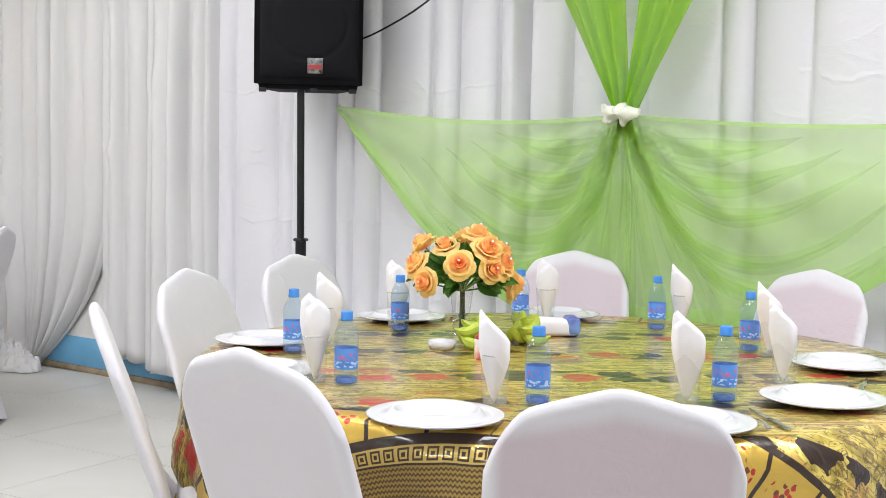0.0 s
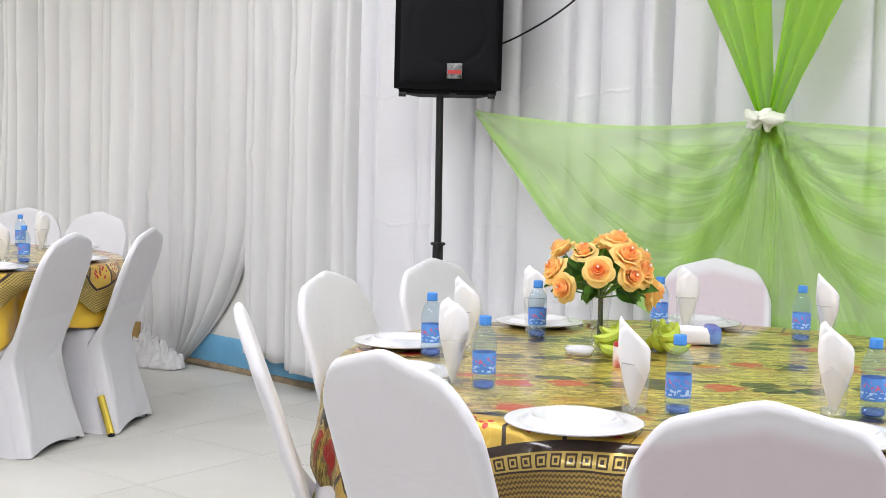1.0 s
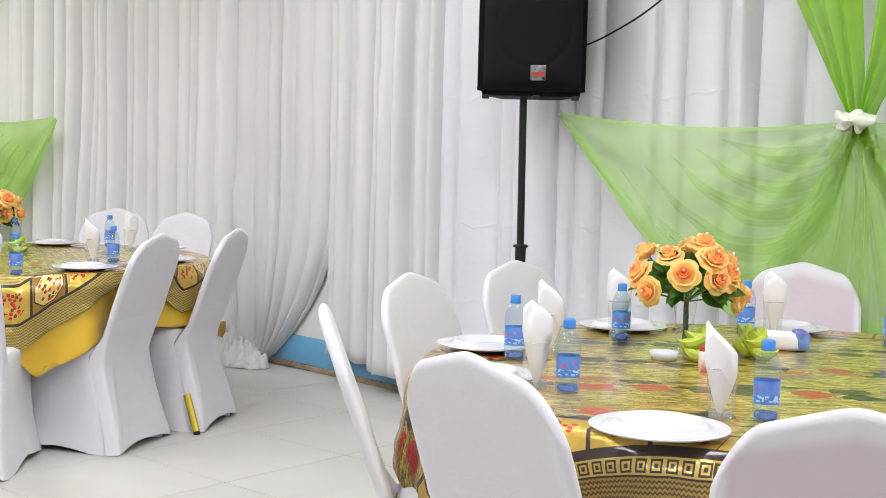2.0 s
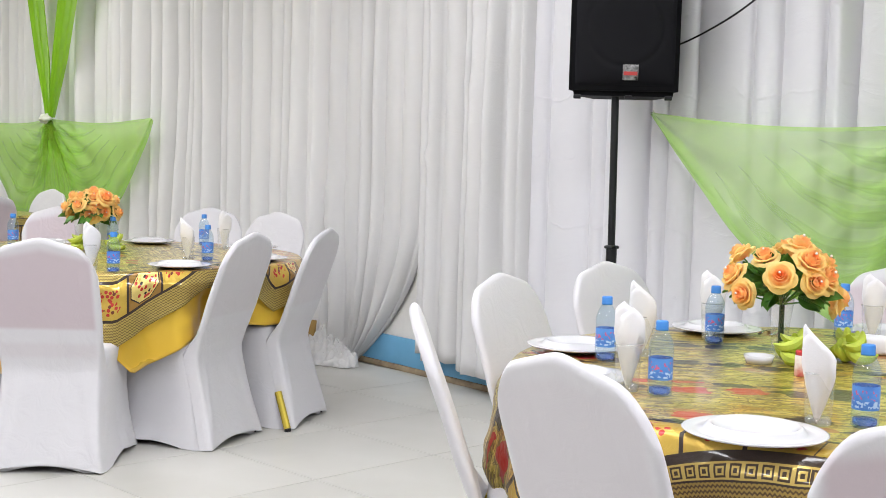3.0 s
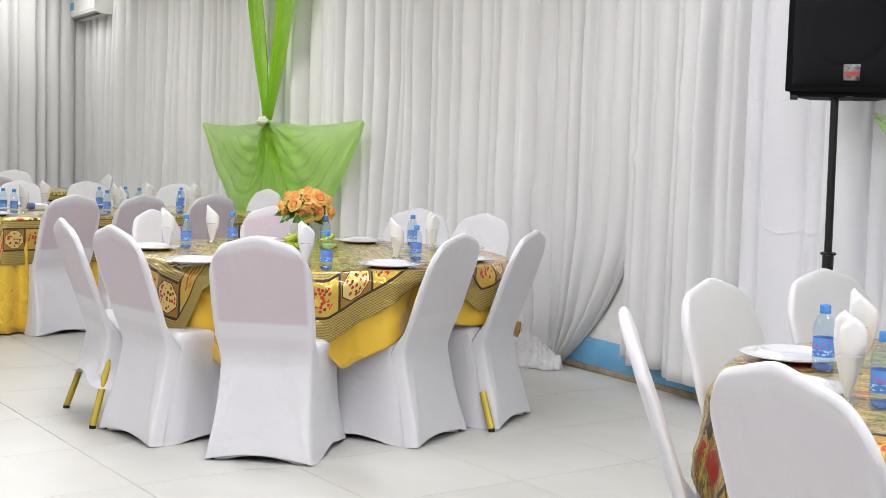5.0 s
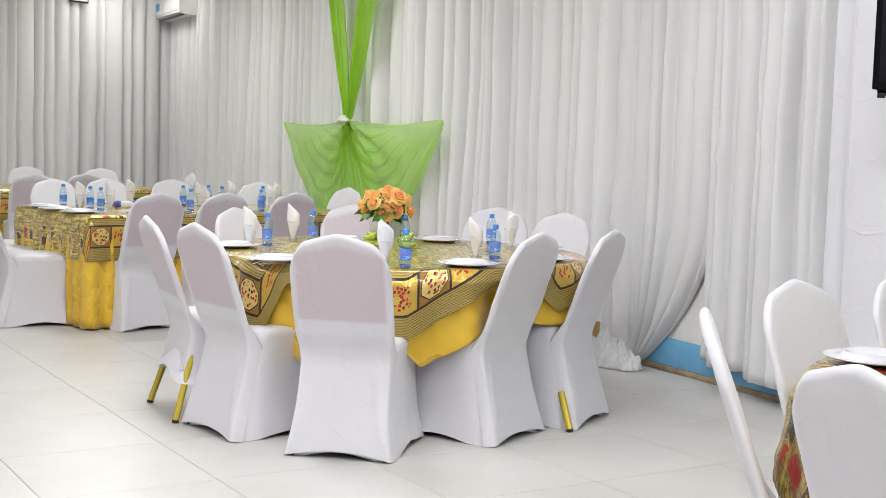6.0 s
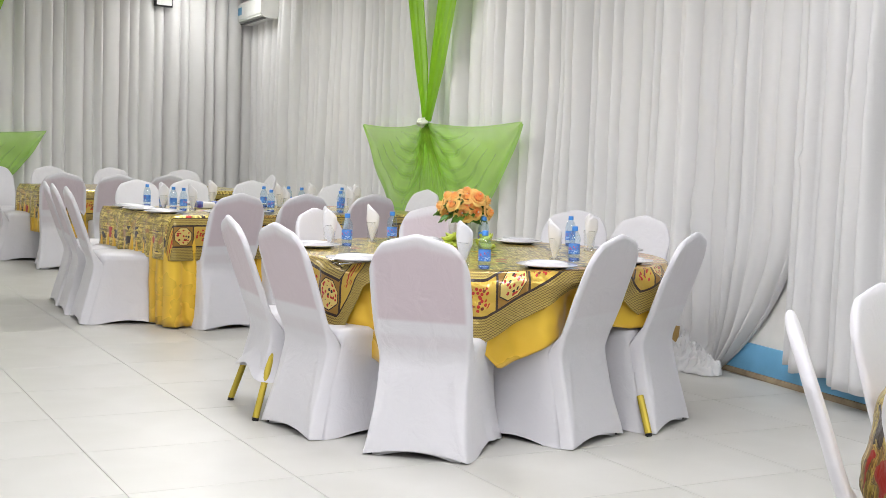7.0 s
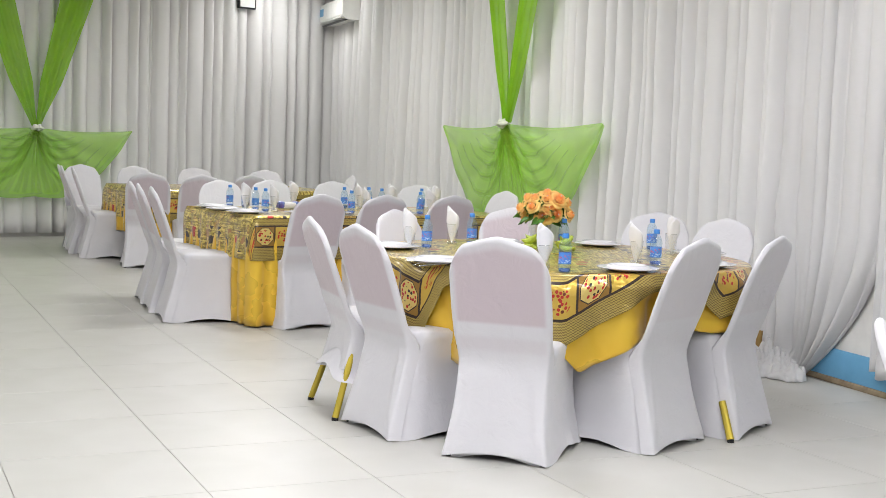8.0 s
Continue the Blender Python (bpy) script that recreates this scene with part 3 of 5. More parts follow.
# ---- green swags ----
def swag(width_l, width_r, z_top, z_low, v_half, lift, seed, p=2.0, flat=0.0, veil=None):
    """Green veil: a bowl of cloth on either side of a knot, and two gathered strips rising to the ceiling."""
    top = tagged(new("green_swag"), "bright green sheer voile swag tied with a white bow", "drape", "green swags")
    veil = veil or M_GREEN

    def relief(x, z, s, g, side):
        ang = math.atan2(z_top - z, abs(x) + 1e-4)
        rad = math.hypot(x, z - z_top)
        gather = math.exp(-(rad / 0.75) ** 2)
        fold = 0.026 * math.sin(ang * 19 + seed + 2 * noise.noise((rad * 1.5, side, seed))) * min(1, rad / 0.12) * (0.25 + gather)
        fold += 0.016 * math.sin(g * 13 + 3 * s + seed) * (1 - gather) * g
        return -0.03 - 0.05 * math.exp(-(rad / 0.3) ** 2) - fold - 0.010 * noise.noise((x * 3, z * 3, seed))

    def edge(s, up):
        zt = z_top - 0.035 * math.sin(math.pi * s) + up * s ** 1.5
        e = max(0.0, (s - flat) / (1 - flat)) ** 1.5 if flat else s ** p
        return zt, z_low + (zt - z_low) * e + 0.02 * math.sin(s * 9 + seed)

    for side, width, up in ((-1, width_l, lift), (1, width_r, 0.0)):
        nu, nv = 70, 40
        vs = []
        for j in range(nv):
            g = j / (nv - 1)
            for i in range(nu):
                s = i / (nu - 1)
                zt, zb = edge(s, up)
                x, z = side * width * s, zt + (zb - zt) * g
                vs.append((x, relief(x, z, s, g, side), z))
        hold(new("swag_wing", mesh_from("swag_wing", vs, grid_faces(nu, nv), veil)), top)
        # rolled border along the lower edge and the top edge
        for name, row, wd in (("lower_border", nv - 1, 0.085), ("rolled_edge", nv - 1, 0.045), ("top_hem", 0, 0.016)):
            rim = []
            for i in range(nu):
                x, y, z = vs[row * nu + i]
                xi, yi, zi = vs[(row - 4 if row else 4) * nu + i]
                d = Vector((xi - x, 0, zi - z))
                d = d.normalized() * wd if d.length > 1e-6 else Vector((0, 0, wd if row else -wd))
                if i > nu - 8:
                    d *= max(0.25, (nu - 1 - i) / 8)
                off = 0.006 if wd > 0.05 else 0.011
                rim.append(((x, y - off, z), (x + d.x, y - off - 0.002, z + d.z)))
            hold(new(name, mesh_from(name, [q for r in rim for q in r], [(2 * i, 2 * i + 1, 2 * i + 3, 2 * i + 2) for i in range(nu - 1)], M_GREEN)), top)
        def ribbon(name, pts, w0, w1, w2, lift_off=0.0):
            """A doubled fold of the veil along a line, widest in the middle."""
            vs, k = [], len(pts)
            for i, (x, z) in enumerate(pts):
                g = i / (k - 1)
                w = (w0 + (w1 - w0) * g * 2) if g < 0.5 else (w1 + (w2 - w1) * (g - 0.5) * 2)
                a, b = pts[max(0, i - 1)], pts[min(k - 1, i + 1)]
                d = Vector((b[0] - a[0], b[1] - a[1])).normalized()
                for c, e in ((-1, 0.004), (0, 0.012), (1, 0.004)):
                    px, pz = x - d.y * w * c, z + d.x * w * c
                    sx = min(1.0, abs(px) / width)
                    zt, zb = edge(sx, up)
                    gg = min(1.0, max(0.0, (zt - pz) / max(0.02, zt - zb)))
                    vs.append((px, relief(px, pz, sx, gg, side) - e - lift_off, pz))
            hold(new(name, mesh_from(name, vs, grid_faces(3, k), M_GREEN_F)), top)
        rnd = random.Random(seed * 7 + side)
        drop = z_top - z_low
        for k in range(5):
            sag = drop * (0.15 + 0.145 * k) * rnd.uniform(0.93, 1.05)
            reach = min(0.99, 0.50 + 0.10 * k)
            pts = []
            for i in range(34):
                q = 0.84 * i / 33
                x = reach * q
                zt, zb = edge(x, up)
                pts.append((side * width * x, max(zt - sag * math.sin(math.pi * q ** 0.72), zb + 0.015)))
            mid = rnd.uniform(0.016, 0.030)
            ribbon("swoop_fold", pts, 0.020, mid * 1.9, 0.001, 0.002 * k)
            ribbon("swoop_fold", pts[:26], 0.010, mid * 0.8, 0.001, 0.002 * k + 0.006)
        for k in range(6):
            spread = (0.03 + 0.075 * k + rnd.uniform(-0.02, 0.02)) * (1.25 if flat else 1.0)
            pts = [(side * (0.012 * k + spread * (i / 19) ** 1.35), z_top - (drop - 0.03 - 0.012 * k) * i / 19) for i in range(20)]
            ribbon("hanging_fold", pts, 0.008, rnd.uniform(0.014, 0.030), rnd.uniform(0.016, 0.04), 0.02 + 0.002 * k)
        # strip up to the ceiling
        vs = []
        hgt = CEIL - 0.03 - z_top
        for j in range(30):
            g = j / 29
            c = side * (0.02 + v_half * g)
            w = 0.028 + 0.080 * min(1, g * 4.0) + 0.14 * g
            for i in range(26):
                s = i / 25 * 2 - 1
                vs.append((c + w * s, -0.075 - 0.02 * math.sin(s * 11 + seed * 2 + side) - 0.03 * (1 - s * s), z_top + 0.01 + hgt * g))
        hold(new("rising_strip", mesh_from("rising_strip", vs, grid_faces(26, 30), M_GREEN_D)), top)
    # one crumpled ribbon rosette
    rnd = random.Random(seed)
    vs = []
    for j in range(14):
        for i in range(40):
            a, g = 2 * math.pi * i / 40, math.pi * (j + 0.02) / 13.04
            lobes = 1 + 0.35 * math.cos(2 * a) + 0.22 * math.sin(5 * a + seed) * math.sin(g)
            q = Vector((math.sin(g) * math.cos(a) * 0.055, math.cos(g) * 0.034, math.sin(g) * math.sin(a) * 0.046)) * lobes
            q += 0.015 * Vector((noise.noise(q * 46), noise.noise(q * 34 + Vector((5, 5, 5))), noise.noise(q * 34 + Vector((9, 0, 3)))))
            vs.append((q.x, q.y - 0.135, q.z + z_top))
    hold(tagged(new("bow", mesh_from("bow", vs, grid_faces(40, 14, wrap=True), M_WHITEBOW)), "crumpled white fabric bow"), top)
    return top


SW_Y = -0.215
s1 = swag(1.485, 1.60, 1.455, 0.62, 0.62, 0.045, 1, p=2.2)
s1.location = (3.88, SW_Y, 0)
s2 = swag(1.84, 1.76, 1.50, 0.67, 0.62, 0.0, 2, flat=0.5, veil=M_GREEN_2)
s2.location = (-4.20, SW_Y - 0.03, 0)
s3 = swag(1.30, 1.25, 1.33, 0.50, 0.65, 0.0, 3, flat=0.35, veil=M_GREEN_2)
s3.matrix_world = pose(CORNER[0], CORNER[1], 0, 0, 0, WEST_TURN) @ pose(-0.0, -4.52, 0, 0, 0, 90) @ pose(0, SW_Y, 0)


# ---- chairs ----
def back_line(z):
    """Depth of the chair's back at a height: it leans away above the waist and splays to the rear feet below it."""
    d = z - 0.40
    bend = 0.5 * (math.sqrt(d * d + 0.0005) - abs(d))
    return -0.222 - (0.355 * d if d > 0 else -0.285 * d) - 0.6 * bend


def make_chair(hike=0.0, seed=0, cloth=None, poke=False):
    cloth = cloth or M_CHAIR
    chair = tagged(new("banquet_chair"), "banquet chair in a white stretch cover with gold metal legs", "chair", "banquet chairs")
    # back: a flat padded slab with a rim, drawn down behind to the floor in one sheet
    nu, nv = 37, 44
    H = 0.930
    bm = bmesh.new()
    for side in (1, -1):
        rows = []
        for j in range(nv):
            g = math.sin(math.pi / 2 * j / (nv - 1)) if j < nv - 1 else 1.0
            row = []
            for i in range(nu):
                s = math.sin(math.pi / 2 * (2 * i / (nu - 1) - 1))
                a = abs(s)
                zt = H - 0.058 * (math.sqrt(a * a + 0.010) - 0.10) - 0.098 * max(0.0, (a - 0.64) / 0.36) ** 2.6
                zb = max(0.003 + 0.030 * (1 - a ** 2.0), hike * (1.0 + 0.12 * s))
                z = zb + (zt - zb) * g
                if z > 0.42:
                    w = 0.206 + 0.008 * math.sin(math.pi * min(1, (z - 0.42) / 0.46)) - 0.008 * max(0.0, z - 0.82) / 0.1
                else:
                    w = 0.206 + 0.030 * ((0.42 - z) / 0.42) ** 1.5 - 0.010 * math.sin(math.pi * z / 0.42)
                x = w * s
                e = max(0.0, 1 - a ** 22) ** 0.5 * max(0.0, 1 - max(0.0, (g - 0.93) / 0.07) ** 5) ** 0.5
                t = 0.015 * e * (1 if z > 0.44 else 0.35 + 0.65 * z / 0.44)
                rim = min(0.212 * (1 - a), zt - z) if z > 0.5 else 0.05
                lip = 0.0035 * math.exp(-((rim - 0.017) / 0.011) ** 2) * e
                slack = 0.5 + max(0.0, 1 - abs(z - 0.40) / 0.22)
                wr = 0.003 * noise.noise((x * 7, z * 7, seed + 1.0)) + 0.0022 * slack * noise.noise((x * 15 + z * 8, z * 11, seed + 3.0))
                if z < 0.42:
                    # stretch folds running from the waist down to each rear foot
                    f = (0.42 - z) / 0.42
                    wr -= 0.007 * math.exp(-((a - 0.62 - 0.28 * f) / 0.09) ** 2) * math.sin(math.pi * f)
                    wr += 0.010 * (1 - a * a) * math.sin(math.pi * f)
                y = back_line(z) + (t * 0.8 if side > 0 else -t - lip) + (wr if a < 0.98 else 0)
                wrap = max(0.0, (a - 0.93) / 0.07) ** 2 * min(1.0, max(0.0, (0.50 - z) / 0.10))
                y += 0.050 * wrap
                row.append(bm.verts.new((x, y, z + side * 0.2 * t)))
            rows.append(row)
        for j in range(nv - 1):
            for i in range(nu - 1):
                q = (rows[j][i], rows[j][i + 1], rows[j + 1][i + 1], rows[j + 1][i])
                bm.faces.new(q if side < 0 else q[::-1])
    bmesh.ops.remove_doubles(bm, verts=bm.verts, dist=0.0006)
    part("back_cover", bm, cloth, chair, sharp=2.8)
    # seat and skirt
    N = 56
    levels = [(0.0, 1.0), (0.03, 0.86), (0.08, 0.66), (0.16, 0.44), (0.28, 0.22), (0.38, 0.09), (0.43, 0.03), (0.462, 0.0), (0.476, -0.10), (0.485, -0.45), (0.487, -0.8), (0.487, -0.98)]
    vs = []
    for z, fl in levels:
        for k in range(N):
            a = 2 * math.pi * k / N
            c, s = math.cos(a), math.sin(a)
            q = max(abs(c), abs(s))
            rr = 1 / (abs(c) ** 11 + abs(s) ** 11) ** (1 / 11)
            corner = min(1.0, max(0.0, (rr - 1.0) / 0.2))
            hw, hf, hb = 0.214, 0.215, 0.206
            if fl >= 0:
                spread = (0.040 if s > 0 else 0.022) * fl
                pull = -0.018 * math.sin(math.pi * min(1, z / 0.46)) * (1 - corner * 0.3)
                x = rr * c * (hw + spread + pull)
                y = rr * s * ((hf + spread) if s > 0 else (hb + 0.112 * max(0.0, 1 - z / 0.42))) + (pull if s > 0 else 0.0) * abs(s)
                lift = 0.026 * (1 - corner) * max(0.0, 1 - z / 0.12)
                zz = z + lift
                if hike:
                    zz = max(zz, hike * (0.5 - 0.5 * s) + 0.02 * (1 - corner) * hike / 0.2 + 0.02 * noise.noise((x * 6, y * 6, 2)) + z * 0.3)
                x += 0.004 * noise.noise((x * 12, zz * 9, seed + 4))
            else:
                x, y, zz = rr * c * hw * (1 + fl * 1.0), rr * s * (hf if s > 0 else hb) * (1 + fl), z
            vs.append((x, y, zz))
    faces = grid_faces(N, len(levels), wrap=True)
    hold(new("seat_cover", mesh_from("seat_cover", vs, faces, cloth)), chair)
    for sx in (-1, 1):
        for y0, y1 in ((0.175, 0.205), (-0.195, -0.300 if not hike else -0.318)):
            foot = 0.24 if hike else 0.200
            if poke and sx < 0 and y0 < 0:
                foot, y1 = 0.262, -0.318
            bm = bmesh.new()
            if foot > 0.25:
                tube(bm, (sx * 0.215, -0.250, 0.17), (sx * foot, y1, 0.012), 0.0170, n=10)
            else:
                tube(bm, (sx * 0.16, y0, 0.42), (sx * foot, y1, 0.012), 0.0155, n=10)
            leg = part("leg", bm, M_LEG, chair, "gold painted tube leg")
            bm = bmesh.new()
            tube(bm, (sx * foot, y1, 0.014), (sx * foot, y1 - 0.001, 0.0), 0.016, n=10)
            part("foot_cap", bm, M_METAL, leg)
    return chair


def stand(proto, top_x, top_y, tx, ty, used=[]):
    """Set a chair so that its back's top lies at a place, and it faces a point."""
    d = Vector((tx - top_x, ty - top_y)).normalized()
    m = pose(top_x + 0.412 * d.x, top_y + 0.412 * d.y, 0, 0, 0, math.degrees(math.atan2(d.y, d.x)) - 90)
    if proto not in used:
        used.append(proto)
        proto.matrix_basis = m
        return proto
    return copy_thing(proto, m)


T1, T2, RT = (4.48, -1.71), (0.42, -1.93), 0.935
plain, worn, padded, poking = make_chair(0, 0), make_chair(0.21, 5), make_chair(0, 2, M_CHAIR_PAD), make_chair(0, 3, M_CHAIR_WHITE, True)
white = make_chair(0, 7, M_CHAIR_WHITE)
def faced(proto, x, y, angle):
    return stand(proto, x, y, x + math.cos(math.radians(angle)), y + math.sin(math.radians(angle)))


for x, y, angle in ((3.29, -1.955, 17), (3.12, -1.30, 3), (4.52, -2.915, 89), (3.79, -2.68, 52.5), (1.44, -1.70, 210)):
    faced(white, x, y, angle)
faced(plain, 5.24, -2.805, 124)
for x, y, angle in ((3.69, -0.32, 298), (4.68, -0.37, 258)):
    faced(padded, x, y, angle)
# round the second table
for x, y, angle in ((1.508, -2.692, 142.3), (0.832, -3.088, 103), (-0.09, -0.62, 291), (-0.63, -0.77, 312), (-0.41, -2.53, 36)):
    faced(plain, x, y, angle)
faced(padded, -0.83, -1.65, 347)
tagged(faced(poking, 1.245, -1.18, 216), "banquet chair with one gold leg poking out of its white cover")
tagged(faced(worn, 0.34, -3.18, 90), "banquet chair whose white cover has ridden up over gold legs")
# chairs of the long table beyond
for x, y, fx, fy in ((-2.14, -2.50, -3.2, -2.8), (-2.27, -2.0, -3.2, -2.3), (-2.43, -1.44, -3.4, -1.7), (-2.79, -3.57, -2.81, -2.6), (-3.28, -3.61, -3.28, -2.6), (-3.75, -3.62, -3.75, -2.6),
                     (-4.57, -2.80, -3.5, -2.5), (-4.9, -2.3, -3.5, -2.0), (-5.0, -1.7, -3.6, -1.5), (-4.6, -1.0, -3.6, -1.2), (-3.6, -0.55, -3.3, -1.6)):
    stand(plain, x, y, fx, fy)
# chairs of the farthest table
for x, y, fx, fy in ((-6.15, -3.22, -7.4, -3.1), (-5.9, -2.74, -7.0, -2.8), (-6.26, -2.2, -7.0, -2.4), (-7.4, -3.86, -7.4, -3.0), (-7.9, -3.95, -7.9, -3.0), (-8.35, -3.96, -8.35, -3.0),
                     (-8.7, -3.7, -7.4, -3.4), (-8.75, -3.1, -7.4, -2.9), (-8.8, -2.4, -7.4, -2.4), (-8.6, -1.6, -7.4, -1.9), (-7.2, -0.9, -7.2, -2.0)):
    stand(plain, x, y, fx, fy)


# ---- tables and cloths ----
def plateau(a, at, half, fall):
    d = abs((a - at + 180) % 360 - 180)
    f = min(1.0, max(0.0, (d - half) / fall))
    return 1 - f * f * (3 - 2 * f)


def peak(a, at, wide):
    d = (a - at + 180) % 360 - 180
    return math.exp(-(d / wide) ** 2)


def square_hang(side, radius, normal, most):
    """How far a square cloth falls below the rim of a round table, by direction."""
    def hang(a):
        d = (a - normal + 45) % 90 - 45
        return min(most, side / math.cos(math.radians(d)) - radius)
    return hang


def folded_hang(stops):
    """Fall of a cloth that lies askew, given at some directions."""
    def hang(a):
        a = (a + 180) % 360 - 180
        ring = [(stops[-1][0] - 360, stops[-1][1])] + list(stops) + [(stops[0][0] + 360, stops[0][1])]
        for (a0, h0), (a1, h1) in zip(ring, ring[1:]):
            if a0 <= a <= a1:
                return h0 + (h1 - h0) * (a - a0) / (a1 - a0)
    return hang


def round_cloth(name, label, centre, radius, z, hang, mat, seed, turn=0.0, out=0.012, ripple=0.03, waves=17, dent=None, square=None, bend_v=1.0):
    nt_, nr, nh = 300, 12, 18
    vs, sk, fl = [], [], []
    for j in range(nr + nh):
        for k in range(nt_):
            a = 2 * math.pi * k / nt_
            deg = math.degrees(a)
            hgt = hang(deg)
            if j < nr:
                r, s = radius * (j + 0.02) / (nr - 1 + 0.02), 0.0
                p = (r * math.cos(a), r * math.sin(a), z + 0.002 * noise.noise((r * 6 * math.cos(a), r * 6 * math.sin(a), seed)))
            else:
                g = (j - nr + 1) / nh
                s = hgt * g
                r = radius + s
                bend = min(1.0, s / 0.05)
                wave = math.sin(a * waves + seed + 1.5 * noise.noise((math.cos(a) * 2, math.sin(a) * 2, seed)))
                rr = radius + out * bend + (ripple * wave + 0.35 * ripple) * min(1.0, s / 0.22) + (0.014 * noise.noise((a * 5, s * 7, 5)) + 0.010 * noise.noise((a * 17, s * 21, 5))) * bend
                if dent:
                    rr -= dent[2] * peak(deg, dent[0], dent[1]) * min(1.0, s / 0.12)
                p = (rr * math.cos(a), rr * math.sin(a), z - max(0.0, s - 0.004))
            vs.append(p)
            q = math.radians(turn)
            fl.append((r * math.cos(a + q), r * math.sin(a + q)))
            if square:
                side, normal = square
                e = a - math.radians(normal)
                ax_, ay_ = abs(r * math.cos(e)), abs(r * math.sin(e))
                sk.append((ay_, side - ax_))
            else:
                sk.append((a * radius, bend_v * (hgt - s + (radius - r if j < nr else 0.0))))
    faces = grid_faces(nt_, nr + nh, wrap=True)
    me = mesh_from(name, vs, faces, mat)
    for uvn, src in (("skirt", sk), ("field", fl)):
        lay = me.uv_layers.new(name=uvn)
        for poly in me.polygons:
            wrap = any(v % nt_ == 0 for v in poly.vertices) and any(v % nt_ == nt_ - 1 for v in poly.vertices)
            for li, vi in zip(poly.loop_indices, poly.vertices):
                u0, v0 = src[vi]
                if uvn == "skirt" and not square and wrap and vi % nt_ == 0:
                    u0 += 2 * math.pi * radius
                lay.data[li].uv = (u0, v0)
    ob = new(name, me)
    ob.location = (*centre, 0)
    sol = ob.modifiers.new("thick", "SOLIDIFY")
    sol.thickness = 0.002
    return tagged(ob, label, "tablecloth", "tablecloths")


def round_table(x, y, radius):
    t = tagged(new("round_table"), "round banquet table hidden under gold tablecloths", "table", "banquet tables")
    t.location = (x, y, 0)
    lathed("tabletop", [(0.001, 0.72), (radius - 0.015, 0.72), (radius - 0.012, 0.725), (radius - 0.012, 0.74), (radius - 0.016, 0.746), (0.001, 0.746)], M_WOOD, t, 48)
    for k in range(4):
        a = math.radians(45 + 90 * k)
        bm = bmesh.new()
        tube(bm, (0.5 * math.cos(a), 0.5 * math.sin(a), 0.72), (0.56 * math.cos(a), 0.56 * math.sin(a), 0.0), 0.016)
        part("leg", bm, M_METAL, t)


ZT = 0.76
BRO = "gold brocade tablecloth printed with flower squares and key borders"
SAT = "plain golden yellow satin under-cloth on the table"
round_table(*T1, RT)
round_cloth("satin_cloth", SAT, T1, RT - 0.02, 0.752, lambda a: 0.40 + 0.05 * peak(a, 229, 30), M_GOLDSATIN, 3, ripple=0.022, out=0.008)
round_cloth("brocade_cloth", BRO, T1, RT + 0.006, ZT, square_hang(1.09, RT + 0.006, -67, 0.50), M_BROCADE, 3, turn=-40, out=0.026, ripple=0.024, square=(1.09, -67))
round_table(*T2, RT)
UNDER = ((-140, 0.20), (-110, 0.28), (-85, 0.35), (-63, 0.385), (-51, 0.43), (-36, 0.40), (-23, 0.33), (-17.5, 0.425), (-9, 0.365), (-1, 0.29), (10, 0.27), (20, 0.26), (30, 0.28), (50, 0.26), (100, 0.26))
OVER = ((-140, 0.12), (-110, 0.16), (-85, 0.27), (-70, 0.32), (-62, 0.355), (-55, 0.10), (-50, 0.06), (-40, 0.22), (-30, 0.31), (-22, 0.31), (-12, 0.21), (2, 0.08), (12, 0.07), (22, 0.12), (30, 0.22), (38, 0.17), (60, 0.12), (110, 0.15))
round_cloth("satin_cloth", SAT, T2, RT - 0.02, 0.752, folded_hang(UNDER), M_GOLDSATIN, 9, ripple=0.032, out=0.008, dent=(14, 15, 0.115))
round_cloth("brocade_cloth", BRO, T2, RT + 0.006, ZT, folded_hang(OVER), M_BROCADE_LINED, 9, turn=20, out=0.026, ripple=0.026, dent=(14, 15, 0.115), bend_v=0.9)


